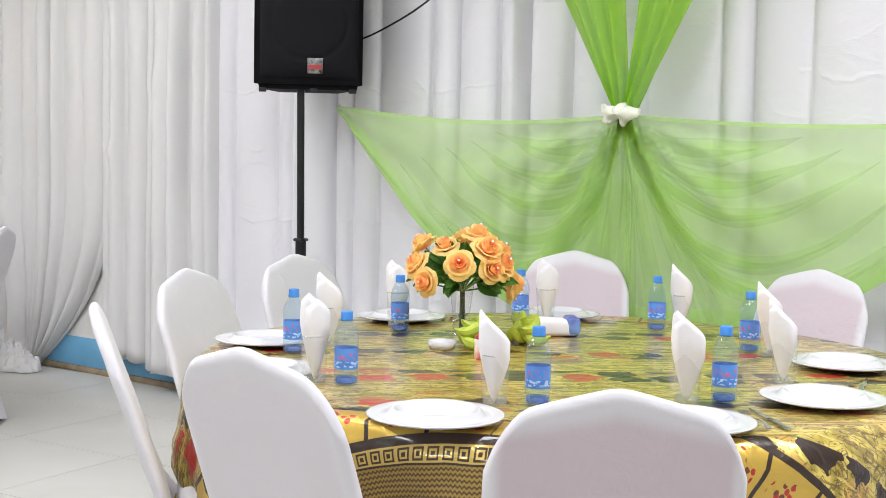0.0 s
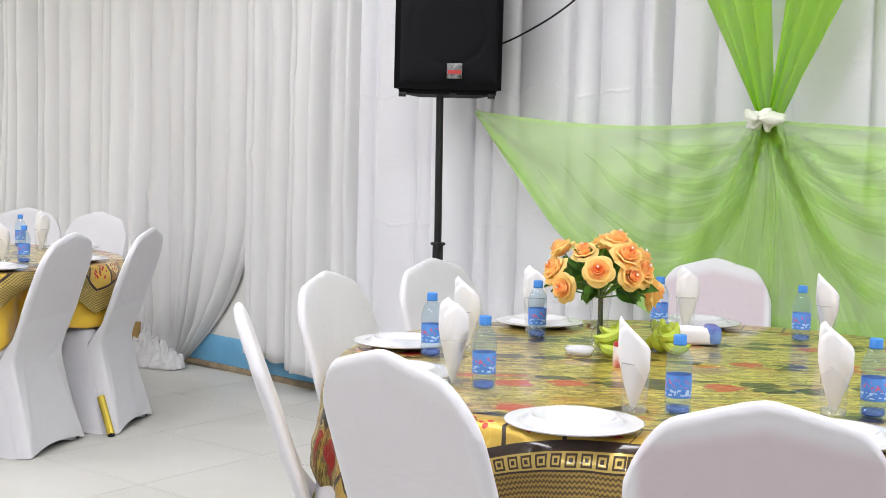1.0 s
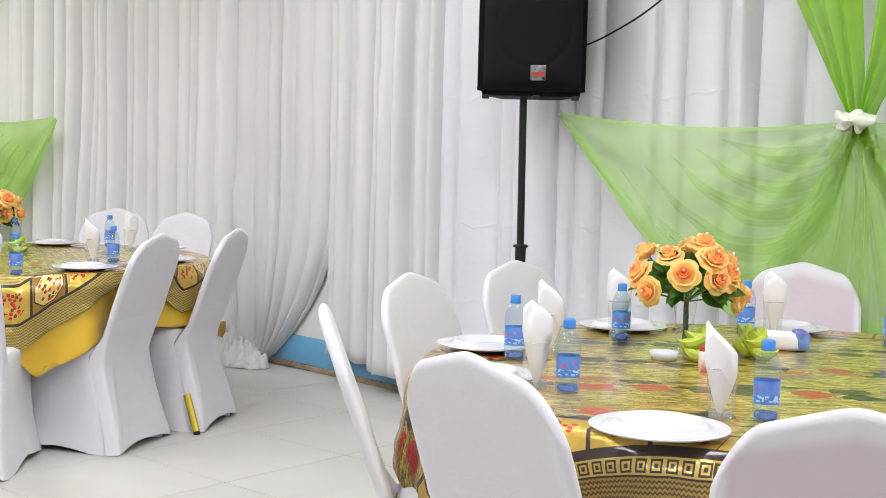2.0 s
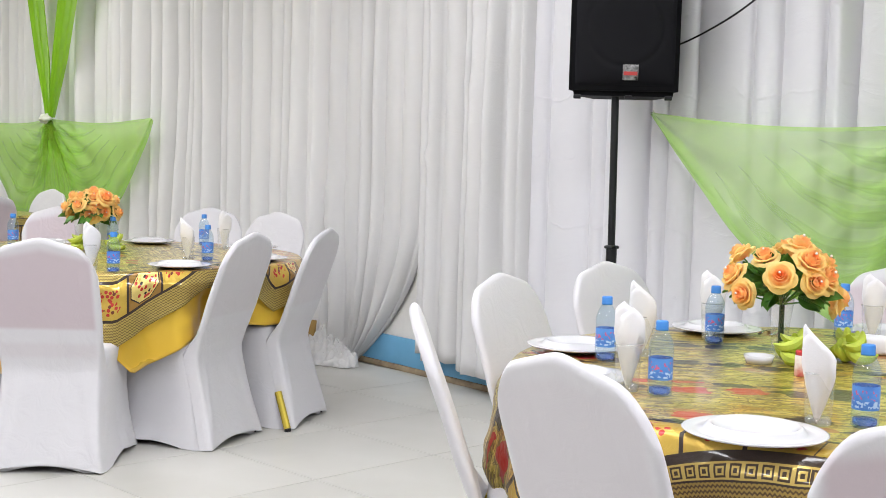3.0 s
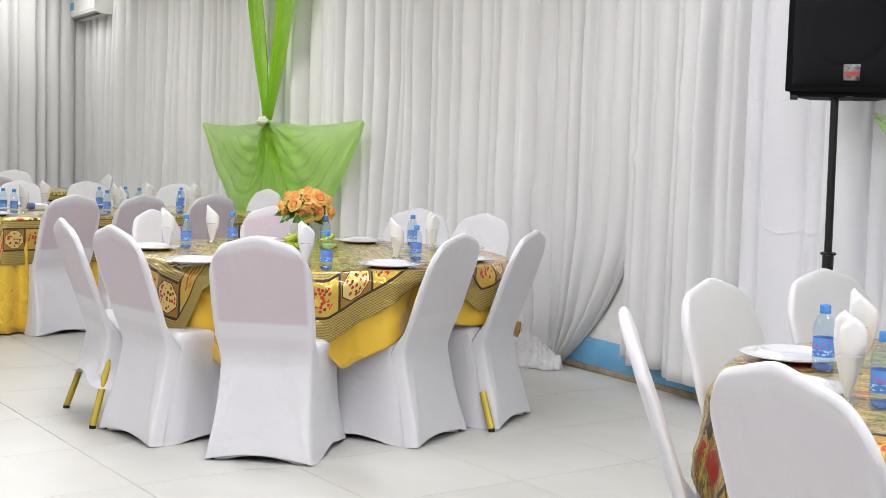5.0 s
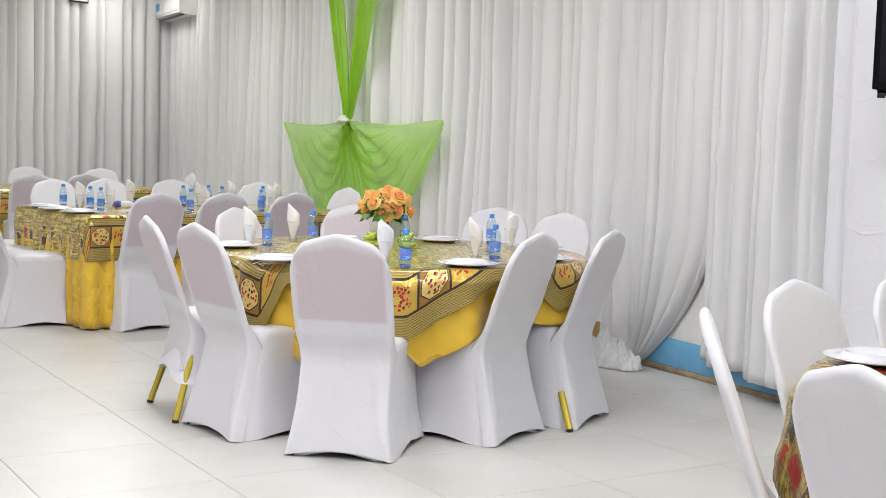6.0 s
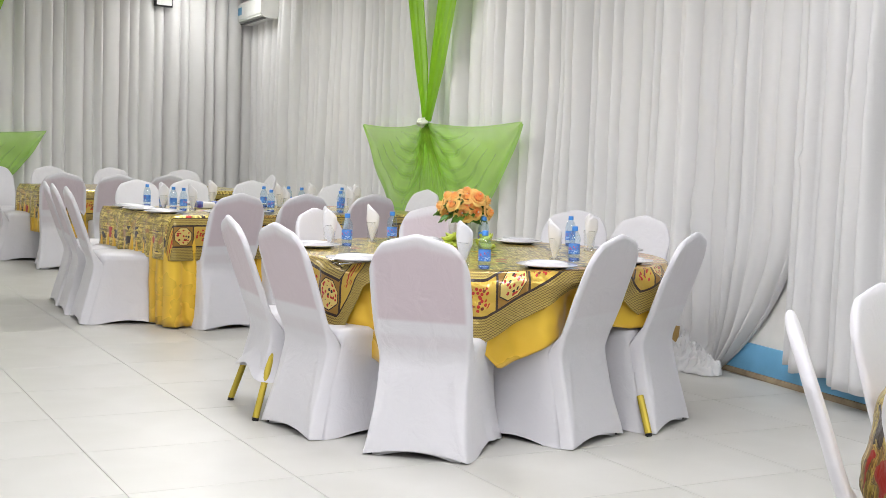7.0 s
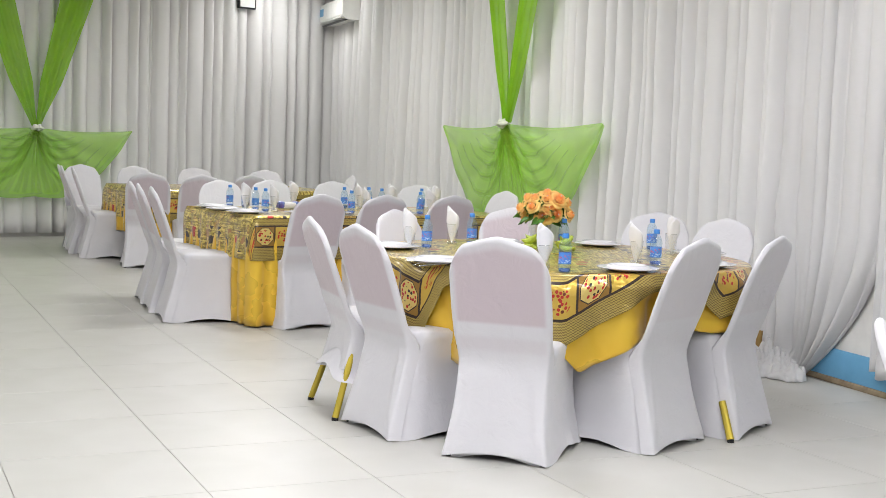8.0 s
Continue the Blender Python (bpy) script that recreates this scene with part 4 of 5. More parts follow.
def rect_cloth(name, label, cx, cy, ax, ay, turn, z, hang, mat, seed, out=0.01, ripple=0.02, spacing=0.16):
    """A cloth over a rectangular table: rings that follow its outline, then fall."""
    pts = []
    N = 240
    per = 4 * (ax + ay)
    for k in range(N):
        d = per * k / N
        if d < 2 * ay:
            p, nrm = (ax, -ay + d), (1, 0)
        elif d < 2 * ay + 2 * ax:
            p, nrm = (ax - (d - 2 * ay), ay), (0, 1)
        elif d < 4 * ay + 2 * ax:
            p, nrm = (-ax, ay - (d - 2 * ay - 2 * ax)), (-1, 0)
        else:
            p, nrm = (-ax + (d - 4 * ay - 2 * ax), -ay), (0, -1)
        c = Vector((p[0] / ax, p[1] / ay))
        e = min(abs(c.x), abs(c.y)) ** 12
        nv_ = Vector(nrm) * (1 - 0.4 * e) + Vector((math.copysign(1, p[0]), math.copysign(1, p[1]))) * 0.4 * e
        pts.append((Vector(p), nv_, d))
    vs, sk, fl = [], [], []
    nr, nh = 8, 14

    def side_v(q):
        """Height above the bordered hem, which runs along the two long sides only."""
        return ax + hang - abs(q.x) + 0.003

    for j in range(nr + nh):
        for p, nv_, d in pts:
            if j < nr:
                f = (j + 0.02) / (nr - 1 + 0.02)
                q, zz, v = p * f, z, hang + (1 - f) * min(ax, ay)
                flat = q
            else:
                s = hang * (j - nr + 1) / nh
                b = min(1.0, s / 0.05)
                wv = ripple * (1 + math.sin(2 * math.pi * d / spacing + 2 * noise.noise((d * 1.5, 0, seed)))) * min(1, s / 0.25)
                q = p + nv_ * (out * b + wv + 0.012 * b * noise.noise((d * 4, s * 6, seed)))
                zz, v = z - s, hang - s
                flat = p + nv_ * s
            vs.append((q.x, q.y, zz))
            sk.append((d, side_v(flat)))
            fl.append((flat.x, flat.y))
    faces = grid_faces(N, nr + nh, wrap=True)
    me = mesh_from(name, vs, faces, mat)
    for uvn, src in (("skirt", sk), ("field", fl)):
        lay = me.uv_layers.new(name=uvn)
        for poly in me.polygons:
            wrap = max(v % N for v in poly.vertices) - min(v % N for v in poly.vertices) > 2
            for li, vi in zip(poly.loop_indices, poly.vertices):
                u0, v0 = src[vi]
                lay.data[li].uv = (u0 + per if wrap and uvn == "skirt" and vi % N == 0 else u0, v0)
    ob = new(name, me)
    ob.matrix_world = pose(cx, cy, 0, 0, 0, turn)
    sol = ob.modifiers.new("thick", "SOLIDIFY")
    sol.thickness = 0.002
    return tagged(ob, label, "tablecloth", "tablecloths")


def long_table(cx, cy, ax, ay, turn, hang, under):
    t = tagged(new("long_table"), "rectangular banquet table hidden under gold tablecloths", "table", "banquet tables")
    t.matrix_world = pose(cx, cy, 0, 0, 0, turn)
    boxed("tabletop", (-ax + 0.01, ax - 0.01, -ay + 0.01, ay - 0.01, 0.72, 0.746), M_WOOD, t, 0.004)
    for sx in (-1, 1):
        for sy in (-1, 1):
            bm = bmesh.new()
            tube(bm, (sx * (ax - 0.15), sy * (ay - 0.15), 0.72), (sx * (ax - 0.15), sy * (ay - 0.15), 0.0), 0.016)
            part("leg", bm, M_METAL, t)
    rect_cloth("satin_cloth", SAT, cx, cy, ax, ay, turn, 0.752, under, M_GOLDSATIN, 11, ripple=0.022, spacing=0.11)
    rect_cloth("brocade_cloth", BRO, cx, cy, ax + 0.006, ay + 0.006, turn, ZT, hang, M_BROCADE_LINED, 12, out=0.03, ripple=0.008)


long_table(-3.16, -1.98, 0.60, 1.12, 14, 0.30, 0.74)
long_table(-7.2, -2.3, 0.70, 1.05, 14, 0.32, 0.45)


# ---- loudspeaker ----
def loudspeaker():
    sp = tagged(new("loudspeaker"), "black plastic PA loudspeaker with a metal grille on a pole stand", "speaker")
    sp.matrix_world = pose(2.42, -0.47, 1.56, 0, 0, 43)
    bm = bmesh.new()
    ring = [(-0.243, -0.02), (0.237, -0.02), (0.15, 0.34), (-0.15, 0.34)]
    vs0 = [bm.verts.new((x, y, 0.0)) for x, y in ring]
    vs1 = [bm.verts.new((x, y, 0.70)) for x, y in ring]
    bm.faces.new(vs0)
    bm.faces.new(vs1)
    for k in range(4):
        bm.faces.new((vs0[k], vs0[(k + 1) % 4], vs1[(k + 1) % 4], vs1[k]))
    bmesh.ops.bevel(bm, geom=list(bm.edges), offset=0.022, segments=3, affect="EDGES")
    part("cabinet", bm, M_BLACK, sp)
    bm = bmesh.new()
    nu, nv = 60, 90
    rows = []
    for j in range(nv):
        rows.append([])
        for i in range(nu):
            s, g = 2 * i / (nu - 1) - 1, 2 * j / (nv - 1) - 1
            y = -0.022 - 0.030 * (1 - s * s) ** 0.5 * (1 - abs(g) ** 8) ** 0.5
            ring = math.hypot(0.212 * s, 0.315 * g + 0.07)
            y += 0.003 * math.exp(-((ring - 0.165) / 0.012) ** 2)
            rows[-1].append(bm.verts.new((0.212 * s, y, 0.36 + 0.315 * g)))
    for j in range(nv - 1):
        for i in range(nu - 1):
            bm.faces.new((rows[j][i], rows[j][i + 1], rows[j + 1][i + 1], rows[j + 1][i]))
    part("grille", bm, M_GRILLE, sp, "bowed black perforated grille")
    badge = boxed("badge", (-0.008, 0.058, -0.058, -0.048, 0.066, 0.132), M_BADGE, sp, 0.002, "small silver and red maker's plate")
    boxed("badge_stripe", (-0.004, 0.054, -0.0605, -0.0585, 0.086, 0.102), M_RED, badge)
    for k, x in enumerate((-0.2, 0.02, 0.19)):
        boxed("foot", (x - 0.016, x + 0.016, -0.005, 0.03, -0.014, 0.004), M_METAL, sp, 0.003)
    st = tagged(new("speaker_stand"), "black steel speaker stand with a telescopic pole", "stand")
    st.matrix_world = pose(2.36, -0.445, 0)
    bm = bmesh.new()
    tube(bm, (0, 0, 0.80), (-0.012, 0, 1.62), 0.0165, n=16)
    part("pole", bm, M_METAL, st)
    bm = bmesh.new()
    tube(bm, (0, 0, 0.12), (0, 0, 0.90), 0.024, n=16)
    part("lower_pole", bm, M_METAL, st)
    col = boxed("collar", (-0.026, 0.026, -0.026, 0.026, 0.893, 0.909), M_METAL, st, 0.008)
    bm = bmesh.new()
    tube(bm, (0.02, 0, 0.9), (0.045, -0.01, 0.902), 0.004)
    part("knob", bm, M_METAL, col)
    for k in range(3):
        a = math.radians(90 + 120 * k)
        bm = bmesh.new()
        tube(bm, (0.02 * math.cos(a), 0.02 * math.sin(a), 0.55), (0.38 * math.cos(a), 0.38 * math.sin(a), 0.012), 0.010)
        part("leg", bm, M_METAL, st)
    cv = bpy.data.curves.new("cable", "CURVE")
    cv.dimensions, cv.bevel_depth, cv.bevel_resolution = "3D", 0.0045, 2
    pts = [(2.44, -0.16, 1.80), (2.52, -0.17, 1.815), (2.68, -0.19, 1.866), (2.87, -0.19, 1.95), (3.2, -0.17, 2.2), (3.7, -0.16, 2.7), (4.0, -0.15, 3.45)]
    sp_ = cv.splines.new("NURBS")
    sp_.points.add(len(pts) - 1)
    for q, c in zip(sp_.points, pts):
        q.co = (*c, 1)
    sp_.use_endpoint_u = True
    cv.materials.append(M_METAL)
    tagged(new("cable", cv), "thin black speaker cable slung up along the curtain", "cable")


M_GRILLE = surface("grille_mesh", (0.004, 0.004, 0.006), 0.6, 0.0, spec=0.15, fine=500, bump=0.6, depth=0.001)
M_BADGE = surface("badge_silver", (0.30, 0.30, 0.30), 0.35, 0.6, other=(0.02, 0.02, 0.02), scale=60)
M_RED = surface("badge_red", (0.45, 0.03, 0.03), 0.4)
loudspeaker()


def wooden_board():
    b = boxed("wooden_board", (-0.05, 0.05, -0.011, 0.011, 0.0, 0.24), M_WOOD, None, 0.003)
    b.matrix_world = pose(-0.37, -0.24, 0.0, -8, 0, 20)
    tagged(b, "short brown wooden board leaning against the curtain", "board")


wooden_board()


def air_conditioner():
    ac = tagged(new("air_conditioner"), "white wall-mounted split air conditioner above the curtains", "air conditioner")
    ac.matrix_world = pose(-10.66, -0.11, 2.90)
    bm = bmesh.new()
    prof = [(-0.14, 0.0), (-0.20, 0.02), (-0.235, 0.07), (-0.235, 0.25), (-0.21, 0.29), (0.0, 0.30), (0.0, 0.0)]
    a = [bm.verts.new((-0.64, y, z)) for y, z in prof]
    b = [bm.verts.new((0.64, y, z)) for y, z in prof]
    bm.faces.new(a)
    bm.faces.new(b)
    for k in range(len(prof)):
        bm.faces.new((a[k], a[(k + 1) % len(prof)], b[(k + 1) % len(prof)], b[k]))
    part("housing", bm, M_ACWHITE, ac, smooth=False)
    boxed("louvre", (-0.58, 0.58, -0.236, -0.19, 0.028, 0.044), M_ACWHITE, ac, 0.003)
    boxed("outlet", (-0.58, 0.58, -0.205, -0.15, -0.004, 0.004), M_METAL, ac)
    boxed("sticker", (-0.60, -0.40, -0.2385, -0.2355, 0.12, 0.22), M_BLUE, ac, label="small blue energy sticker")
    wl = tagged(new("wall_lamp"), "dark framed square wall lamp high on the curtained wall", "lamp")
    wl.matrix_world = pose(CORNER[0], CORNER[1], 0, 0, 0, WEST_TURN) @ pose(0.15, -1.62, 3.02)
    boxed("lamp_frame", (0.0, 0.05, -0.13, 0.13, 0.0, 0.24), M_METAL, wl, 0.006)
    boxed("lamp_glass", (0.051, 0.056, -0.11, 0.11, 0.02, 0.22), M_ACWHITE, wl)
    boxed("bracket", (-0.13, 0.0, -0.02, 0.02, 0.10, 0.14), M_METAL, wl)


M_ACWHITE = surface("ac_plastic", (0.80, 0.80, 0.77), 0.4)
air_conditioner()


# ---- tableware ----
M_PLATE = surface("white_melamine", (0.60, 0.595, 0.615), 0.22, fine=30, bump=0.02, coat=0.2)
M_PET = glass_material("clear_plastic", (0.84, 0.92, 0.98), 0.01, 1.4, 0.95)
M_WATER = glass_material("bottle_base", (0.30, 0.48, 0.95), 0.02, 1.4, 0.7)
M_GLASS = glass_material("drinking_glass", (0.98, 0.985, 0.985), 0.0, 1.5, 0.93)
M_RIM = glass_material("thick_glass", (0.93, 0.945, 0.95), 0.0, 1.5, 0.86)
M_CAP = surface("blue_cap", (0.045, 0.22, 0.62), 0.4, fine=80)
M_PAPER = surface("paper_napkin", (0.78, 0.775, 0.80), 0.8, fine=260, bump=0.3)
M_STEEL = surface("cutlery_steel", (0.55, 0.55, 0.55), 0.22, 1.0, bump=0.02)
M_LEAF = surface("artificial_leaf", (0.05, 0.16, 0.025), 0.45, other=(0.09, 0.24, 0.03), scale=30)
M_BANANA = surface("green_fruit_peel", (0.46, 0.54, 0.06), 0.45, other=(0.24, 0.33, 0.03), scale=20)
M_PURPLE = surface("purple_wrap", (0.08, 0.035, 0.30), 0.35, other=(0.16, 0.30, 0.62), scale=18)
M_CAN = surface("red_white_can", (0.70, 0.66, 0.62), 0.35, other=(0.55, 0.05, 0.05), scale=26)
M_STEM = surface("dark_stem", (0.02, 0.05, 0.018), 0.5)
M_PEARL = surface("pearl", (0.85, 0.82, 0.78), 0.2)


def label_material():
    """Bottle label: sky blue with a darker patch, a red scrawl and a white panel."""
    m, nt, b = nodes_of("bottle_label")
    tc = nt.nodes.new("ShaderNodeTexCoord")
    n = put(nt, "ShaderNodeTexNoise", Scale=32.0, Detail=2.0)
    w = put(nt, "ShaderNodeTexNoise", Scale=120.0, Detail=1.0, Distortion=0.6)
    for q in (n, w):
        nt.links.new(tc.outputs["Object"], q.inputs["Vector"])
    s = nt.nodes.new("ShaderNodeSeparateXYZ")
    nt.links.new(tc.outputs["Object"], s.inputs[0])
    col = blend(nt, n.outputs[0], (0.015, 0.08, 0.50), (0.14, 0.40, 0.85))
    mid = band(nt, s.outputs[2], 0.058, 0.078)
    front = maths(nt, "GREATER_THAN", s.outputs[0], -0.004)
    col = blend(nt, maths(nt, "MULTIPLY", front, maths(nt, "MULTIPLY", mid, maths(nt, "GREATER_THAN", w.outputs[0], 0.60))), col, (0.55, 0.12, 0.26))
    col = blend(nt, maths(nt, "MULTIPLY", band(nt, s.outputs[2], 0.042, 0.056), maths(nt, "GREATER_THAN", w.outputs[0], 0.55)), col, (0.42, 0.60, 0.88))
    nt.links.new(col, b.inputs["Base Color"])
    b.inputs["Roughness"].default_value = 0.3
    return m


def rose_material():
    m, nt, b = nodes_of("rose_petal")
    tc = nt.nodes.new("ShaderNodeTexCoord")
    s = nt.nodes.new("ShaderNodeSeparateXYZ")
    nt.links.new(tc.outputs["Object"], s.inputs[0])
    r = maths(nt, "SQRT", maths(nt, "ADD", maths(nt, "MULTIPLY", s.outputs[0], s.outputs[0]), maths(nt, "MULTIPLY", s.outputs[1], s.outputs[1])))
    f = nt.nodes.new("ShaderNodeMapRange")
    nt.links.new(r, f.inputs[0])
    f.inputs[1].default_value, f.inputs[2].default_value = 0.006, 0.032
    n = put(nt, "ShaderNodeTexNoise", Scale=60.0, Detail=3.0)
    nt.links.new(tc.outputs["Object"], n.inputs["Vector"])
    col = blend(nt, f.outputs[0], (1.0, 0.40, 0.15), (1.0, 0.76, 0.28))
    col = blend(nt, maths(nt, "MULTIPLY", n.outputs[0], 0.30), col, (1.0, 0.72, 0.30))
    nt.links.new(col, b.inputs["Base Color"])
    b.inputs["Roughness"].default_value = 0.6
    b.inputs["Sheen Weight"].default_value = 0.3
    tl = nt.nodes.new("ShaderNodeBsdfTranslucent")
    nt.links.new(col, tl.inputs["Color"])
    mix = put(nt, "ShaderNodeMixShader", Fac=0.5)
    nt.links.new(b.outputs[0], mix.inputs[1])
    nt.links.new(tl.outputs[0], mix.inputs[2])
    nt.links.new(mix.outputs[0], nt.nodes["Material Output"].inputs["Surface"])
    return m


M_LABEL, M_ROSE = label_material(), rose_material()


def make_plate():
    p = lathed("plate", [(0.001, 0.012), (0.045, 0.012), (0.066, 0.014), (0.080, 0.026), (0.086, 0.029), (0.091, 0.026), (0.098, 0.016), (0.115, 0.015), (0.134, 0.018), (0.138, 0.017), (0.134, 0.0135), (0.10, 0.008), (0.085, 0.002), (0.07, 0.0), (0.001, 0.0)], M_PLATE, n=56)
    return tagged(p, "round white dinner plate laid on the table", "plate", "dinner plates")


def make_bottle():
    b = tagged(new("water_bottle"), "small clear plastic water bottle with a blue cap and label", "bottle", "water bottles")
    lathed("bottle_body", [(0.001, 0.0), (0.022, 0.0), (0.0275, 0.005), (0.0282, 0.011), (0.0268, 0.014), (0.0282, 0.018), (0.0268, 0.021), (0.0282, 0.025), (0.0268, 0.029), (0.0282, 0.033), (0.0270, 0.037), (0.0270, 0.087), (0.0284, 0.091), (0.0272, 0.095), (0.0284, 0.099), (0.0282, 0.106), (0.0268, 0.116), (0.0240, 0.126), (0.0195, 0.136), (0.0145, 0.143), (0.0125, 0.147), (0.0125, 0.152)], M_PET, b)
    lathed("bottle_label", [(0.0272, 0.038), (0.0274, 0.040), (0.0274, 0.084), (0.0272, 0.086)], M_LABEL, b, label="blue printed paper label")
    lathed("bottle_foot", [(0.001, 0.004), (0.020, 0.004), (0.024, 0.008), (0.024, 0.018), (0.001, 0.020)], M_WATER, b, 20, label="bluish moulded bottle foot")
    lathed("cap", [(0.001, 0.168), (0.0125, 0.168), (0.0138, 0.166), (0.0140, 0.152), (0.0145, 0.150), (0.0145, 0.147), (0.012, 0.147)], M_CAP, b, 24, label="blue screw cap")
    return b


def make_setting():
    g = tagged(new("drinking_glass"), "clear tumbler on the table holding a folded napkin", "glass", "drinking glasses")
    lathed("glass_wall", [(0.001, 0.0), (0.024, 0.0), (0.026, 0.003), (0.0315, 0.108)], M_GLASS, g)
    lathed("glass_base", [(0.001, 0.002), (0.0245, 0.002), (0.0262, 0.012), (0.022, 0.017), (0.001, 0.015)], M_RIM, g, label="thick clear glass base")
    lathed("glass_rim", [(0.0312, 0.1065), (0.0324, 0.108), (0.0312, 0.1095), (0.0304, 0.108), (0.0312, 0.1065)], M_RIM, g)
    return g


def make_napkin(seed):
    """A folded paper napkin curled to a half cone, its top running to a point."""
    nu, nv = 26, 12
    vs, fs = [], []
    for layer, (shift, back) in enumerate(((-0.36, 0.0), (-0.05, -0.005))):
        base = len(vs)
        for j in range(nv):
            h = j / (nv - 1)
            for i in range(nu):
                s = 2 * i / (nu - 1) - 1
                top = (0.200 - (0.050 if s > shift else 0.036) * abs(s - shift)) * (1 - 0.07 * layer)
                r = 0.0025 + 0.036 * min(1.0, h / 0.72) ** 0.9
                a = s * 1.62
                z = 0.006 + top * h
                vs.append((r * math.sin(a) + 0.010 * h * h * (s < shift) * (shift - s), -r * math.cos(a) * 0.62 + back * h - 0.004 + 0.002 * noise.noise((s * 2, h * 3, seed)), z))
        fs += [tuple(base + q for q in f) for f in grid_faces(nu, nv)]
    ob = new("napkin", mesh_from("napkin", vs, fs, M_PAPER))
    sol = ob.modifiers.new("thick", "SOLIDIFY")
    sol.thickness = 0.0012
    return tagged(ob, "white paper napkin folded to a point in a glass", "napkin", "folded napkins")


def make_fork():
    f = tagged(new("fork"), "stainless steel fork lying beside a plate", "fork", "cutlery")
    bm = bmesh.new()
    n = 14
    rows = []
    for k in range(n):
        g = k / (n - 1)
        w = 0.006 - 0.003 * math.sin(math.pi * min(1, g / 0.7)) if g < 0.7 else 0.003 + 0.008 * min(1, (g - 0.7) / 0.12)
        z = 0.004 + 0.006 * math.sin(g * 5)
        rows.append([bm.verts.new((x * w, -0.09 + 0.145 * g, z + e)) for x, e in ((-1, 0), (1, 0), (1, 0.0016), (-1, 0.0016))])
    for a, b in zip(rows, rows[1:]):
        for q in range(4):
            bm.faces.new((a[q], a[(q + 1) % 4], b[(q + 1) % 4], b[q]))
    bm.faces.new(rows[0])
    bm.faces.new(rows[-1])
    part("handle", bm, M_STEEL, f)
    for x in (-0.009, -0.003, 0.003, 0.009):
        bm = bmesh.new()
        tube(bm, (x, 0.054, 0.0015), (x * 0.9, 0.094, 0.004), 0.0013, 0.0008, 6)
        part("tine", bm, M_STEEL, f)
    return f


def make_knife():
    f = tagged(new("table_knife"), "stainless steel table knife lying beside a plate", "knife", "cutlery")
    boxed("handle", (-0.006, 0.006, -0.10, 0.0, 0.001, 0.008), M_STEEL, f, 0.003)
    bm = bmesh.new()
    box(bm, -0.006, 0.008, 0.0, 0.11, 0.003, 0.0045, bevel=0.0006)
    for v in bm.verts:
        if v.co.y > 0.1:
            v.co.x *= 0.4
    part("blade", bm, M_STEEL, f)
    return f


plate, bottle, tumbler, napkin, fork, knife = make_plate(), make_bottle(), make_setting(), make_napkin(1), make_fork(), make_knife()
placed = set()


def lay(proto, x, y, turn=0.0, z=ZT + 0.002, tilt=0.0):
    m = pose(x, y, z, tilt, 0, turn)
    if proto not in placed:
        placed.add(proto)
        proto.matrix_basis = m
        return proto
    return copy_thing(proto, m)


rt = random.Random(12)
NEAR_BOTTLES = ((3.91, -2.13), (4.31, -2.38), (3.86, -1.62), (4.00, -1.18), (4.76, -2.28), (4.41, -1.04), (4.80, -1.25), (5.05, -1.98))
NEAR_GLASSES = ((4.235, -2.405), (4.695, -2.345), (4.99, -2.04), (5.06, -1.66), (4.87, -1.27), (4.46, -0.975), (3.905, -1.985), (3.80, -1.56), (4.07, -1.14))
NEAR_PLATES = ((4.70, -2.56), (3.71, -1.42), (3.75, -2.07), (4.03, -1.00), (5.10, -2.27), (5.22, -1.84), (5.09, -1.33), (4.08, -2.42))
FAR_BOTTLES = ((1.27, -2.28), (0.94, -1.66), (0.11, -2.51), (-0.12, -2.18), (0.10, -1.22), (0.22, -1.80))
FAR_GLASSES = ((1.16, -2.33), (0.90, -1.74), (0.38, -1.26), (0.10, -2.60), (-0.15, -2.28), (-0.22, -1.78))
FAR_PLATES = ((0.87, -2.72), (1.20, -1.94), (-0.12, -1.43), (-0.18, -1.98), (0.14, -2.70), (1.00, -1.42), (1.15, -2.50), (0.40, -1.10))
for x, y in NEAR_BOTTLES + FAR_BOTTLES:
    lay(bottle, x, y, rt.uniform(250, 360))
for x, y in NEAR_GLASSES + FAR_GLASSES:
    a = rt.uniform(-25, 25)
    lay(tumbler, x, y, a)
    lay(napkin, x, y, math.degrees(math.atan2(-4.5 - y, 6.1 - x)) + 90 + rt.uniform(-35, 35), tilt=rt.uniform(-4, 4))
for x, y in NEAR_PLATES + FAR_PLATES:
    lay(plate, x, y, rt.uniform(0, 90))
for x, y, a in ((3.78, -2.27, 60), (3.80, -1.28, 20), (5.18, -2.12, 40), (4.90, -2.47, 55), (5.20, -1.60, 10), (0.98, -2.80, 30), (1.22, -1.74, 80)):
    lay(fork, x, y, a)
    lay(knife, x + 0.022, y + 0.022, a + 4)

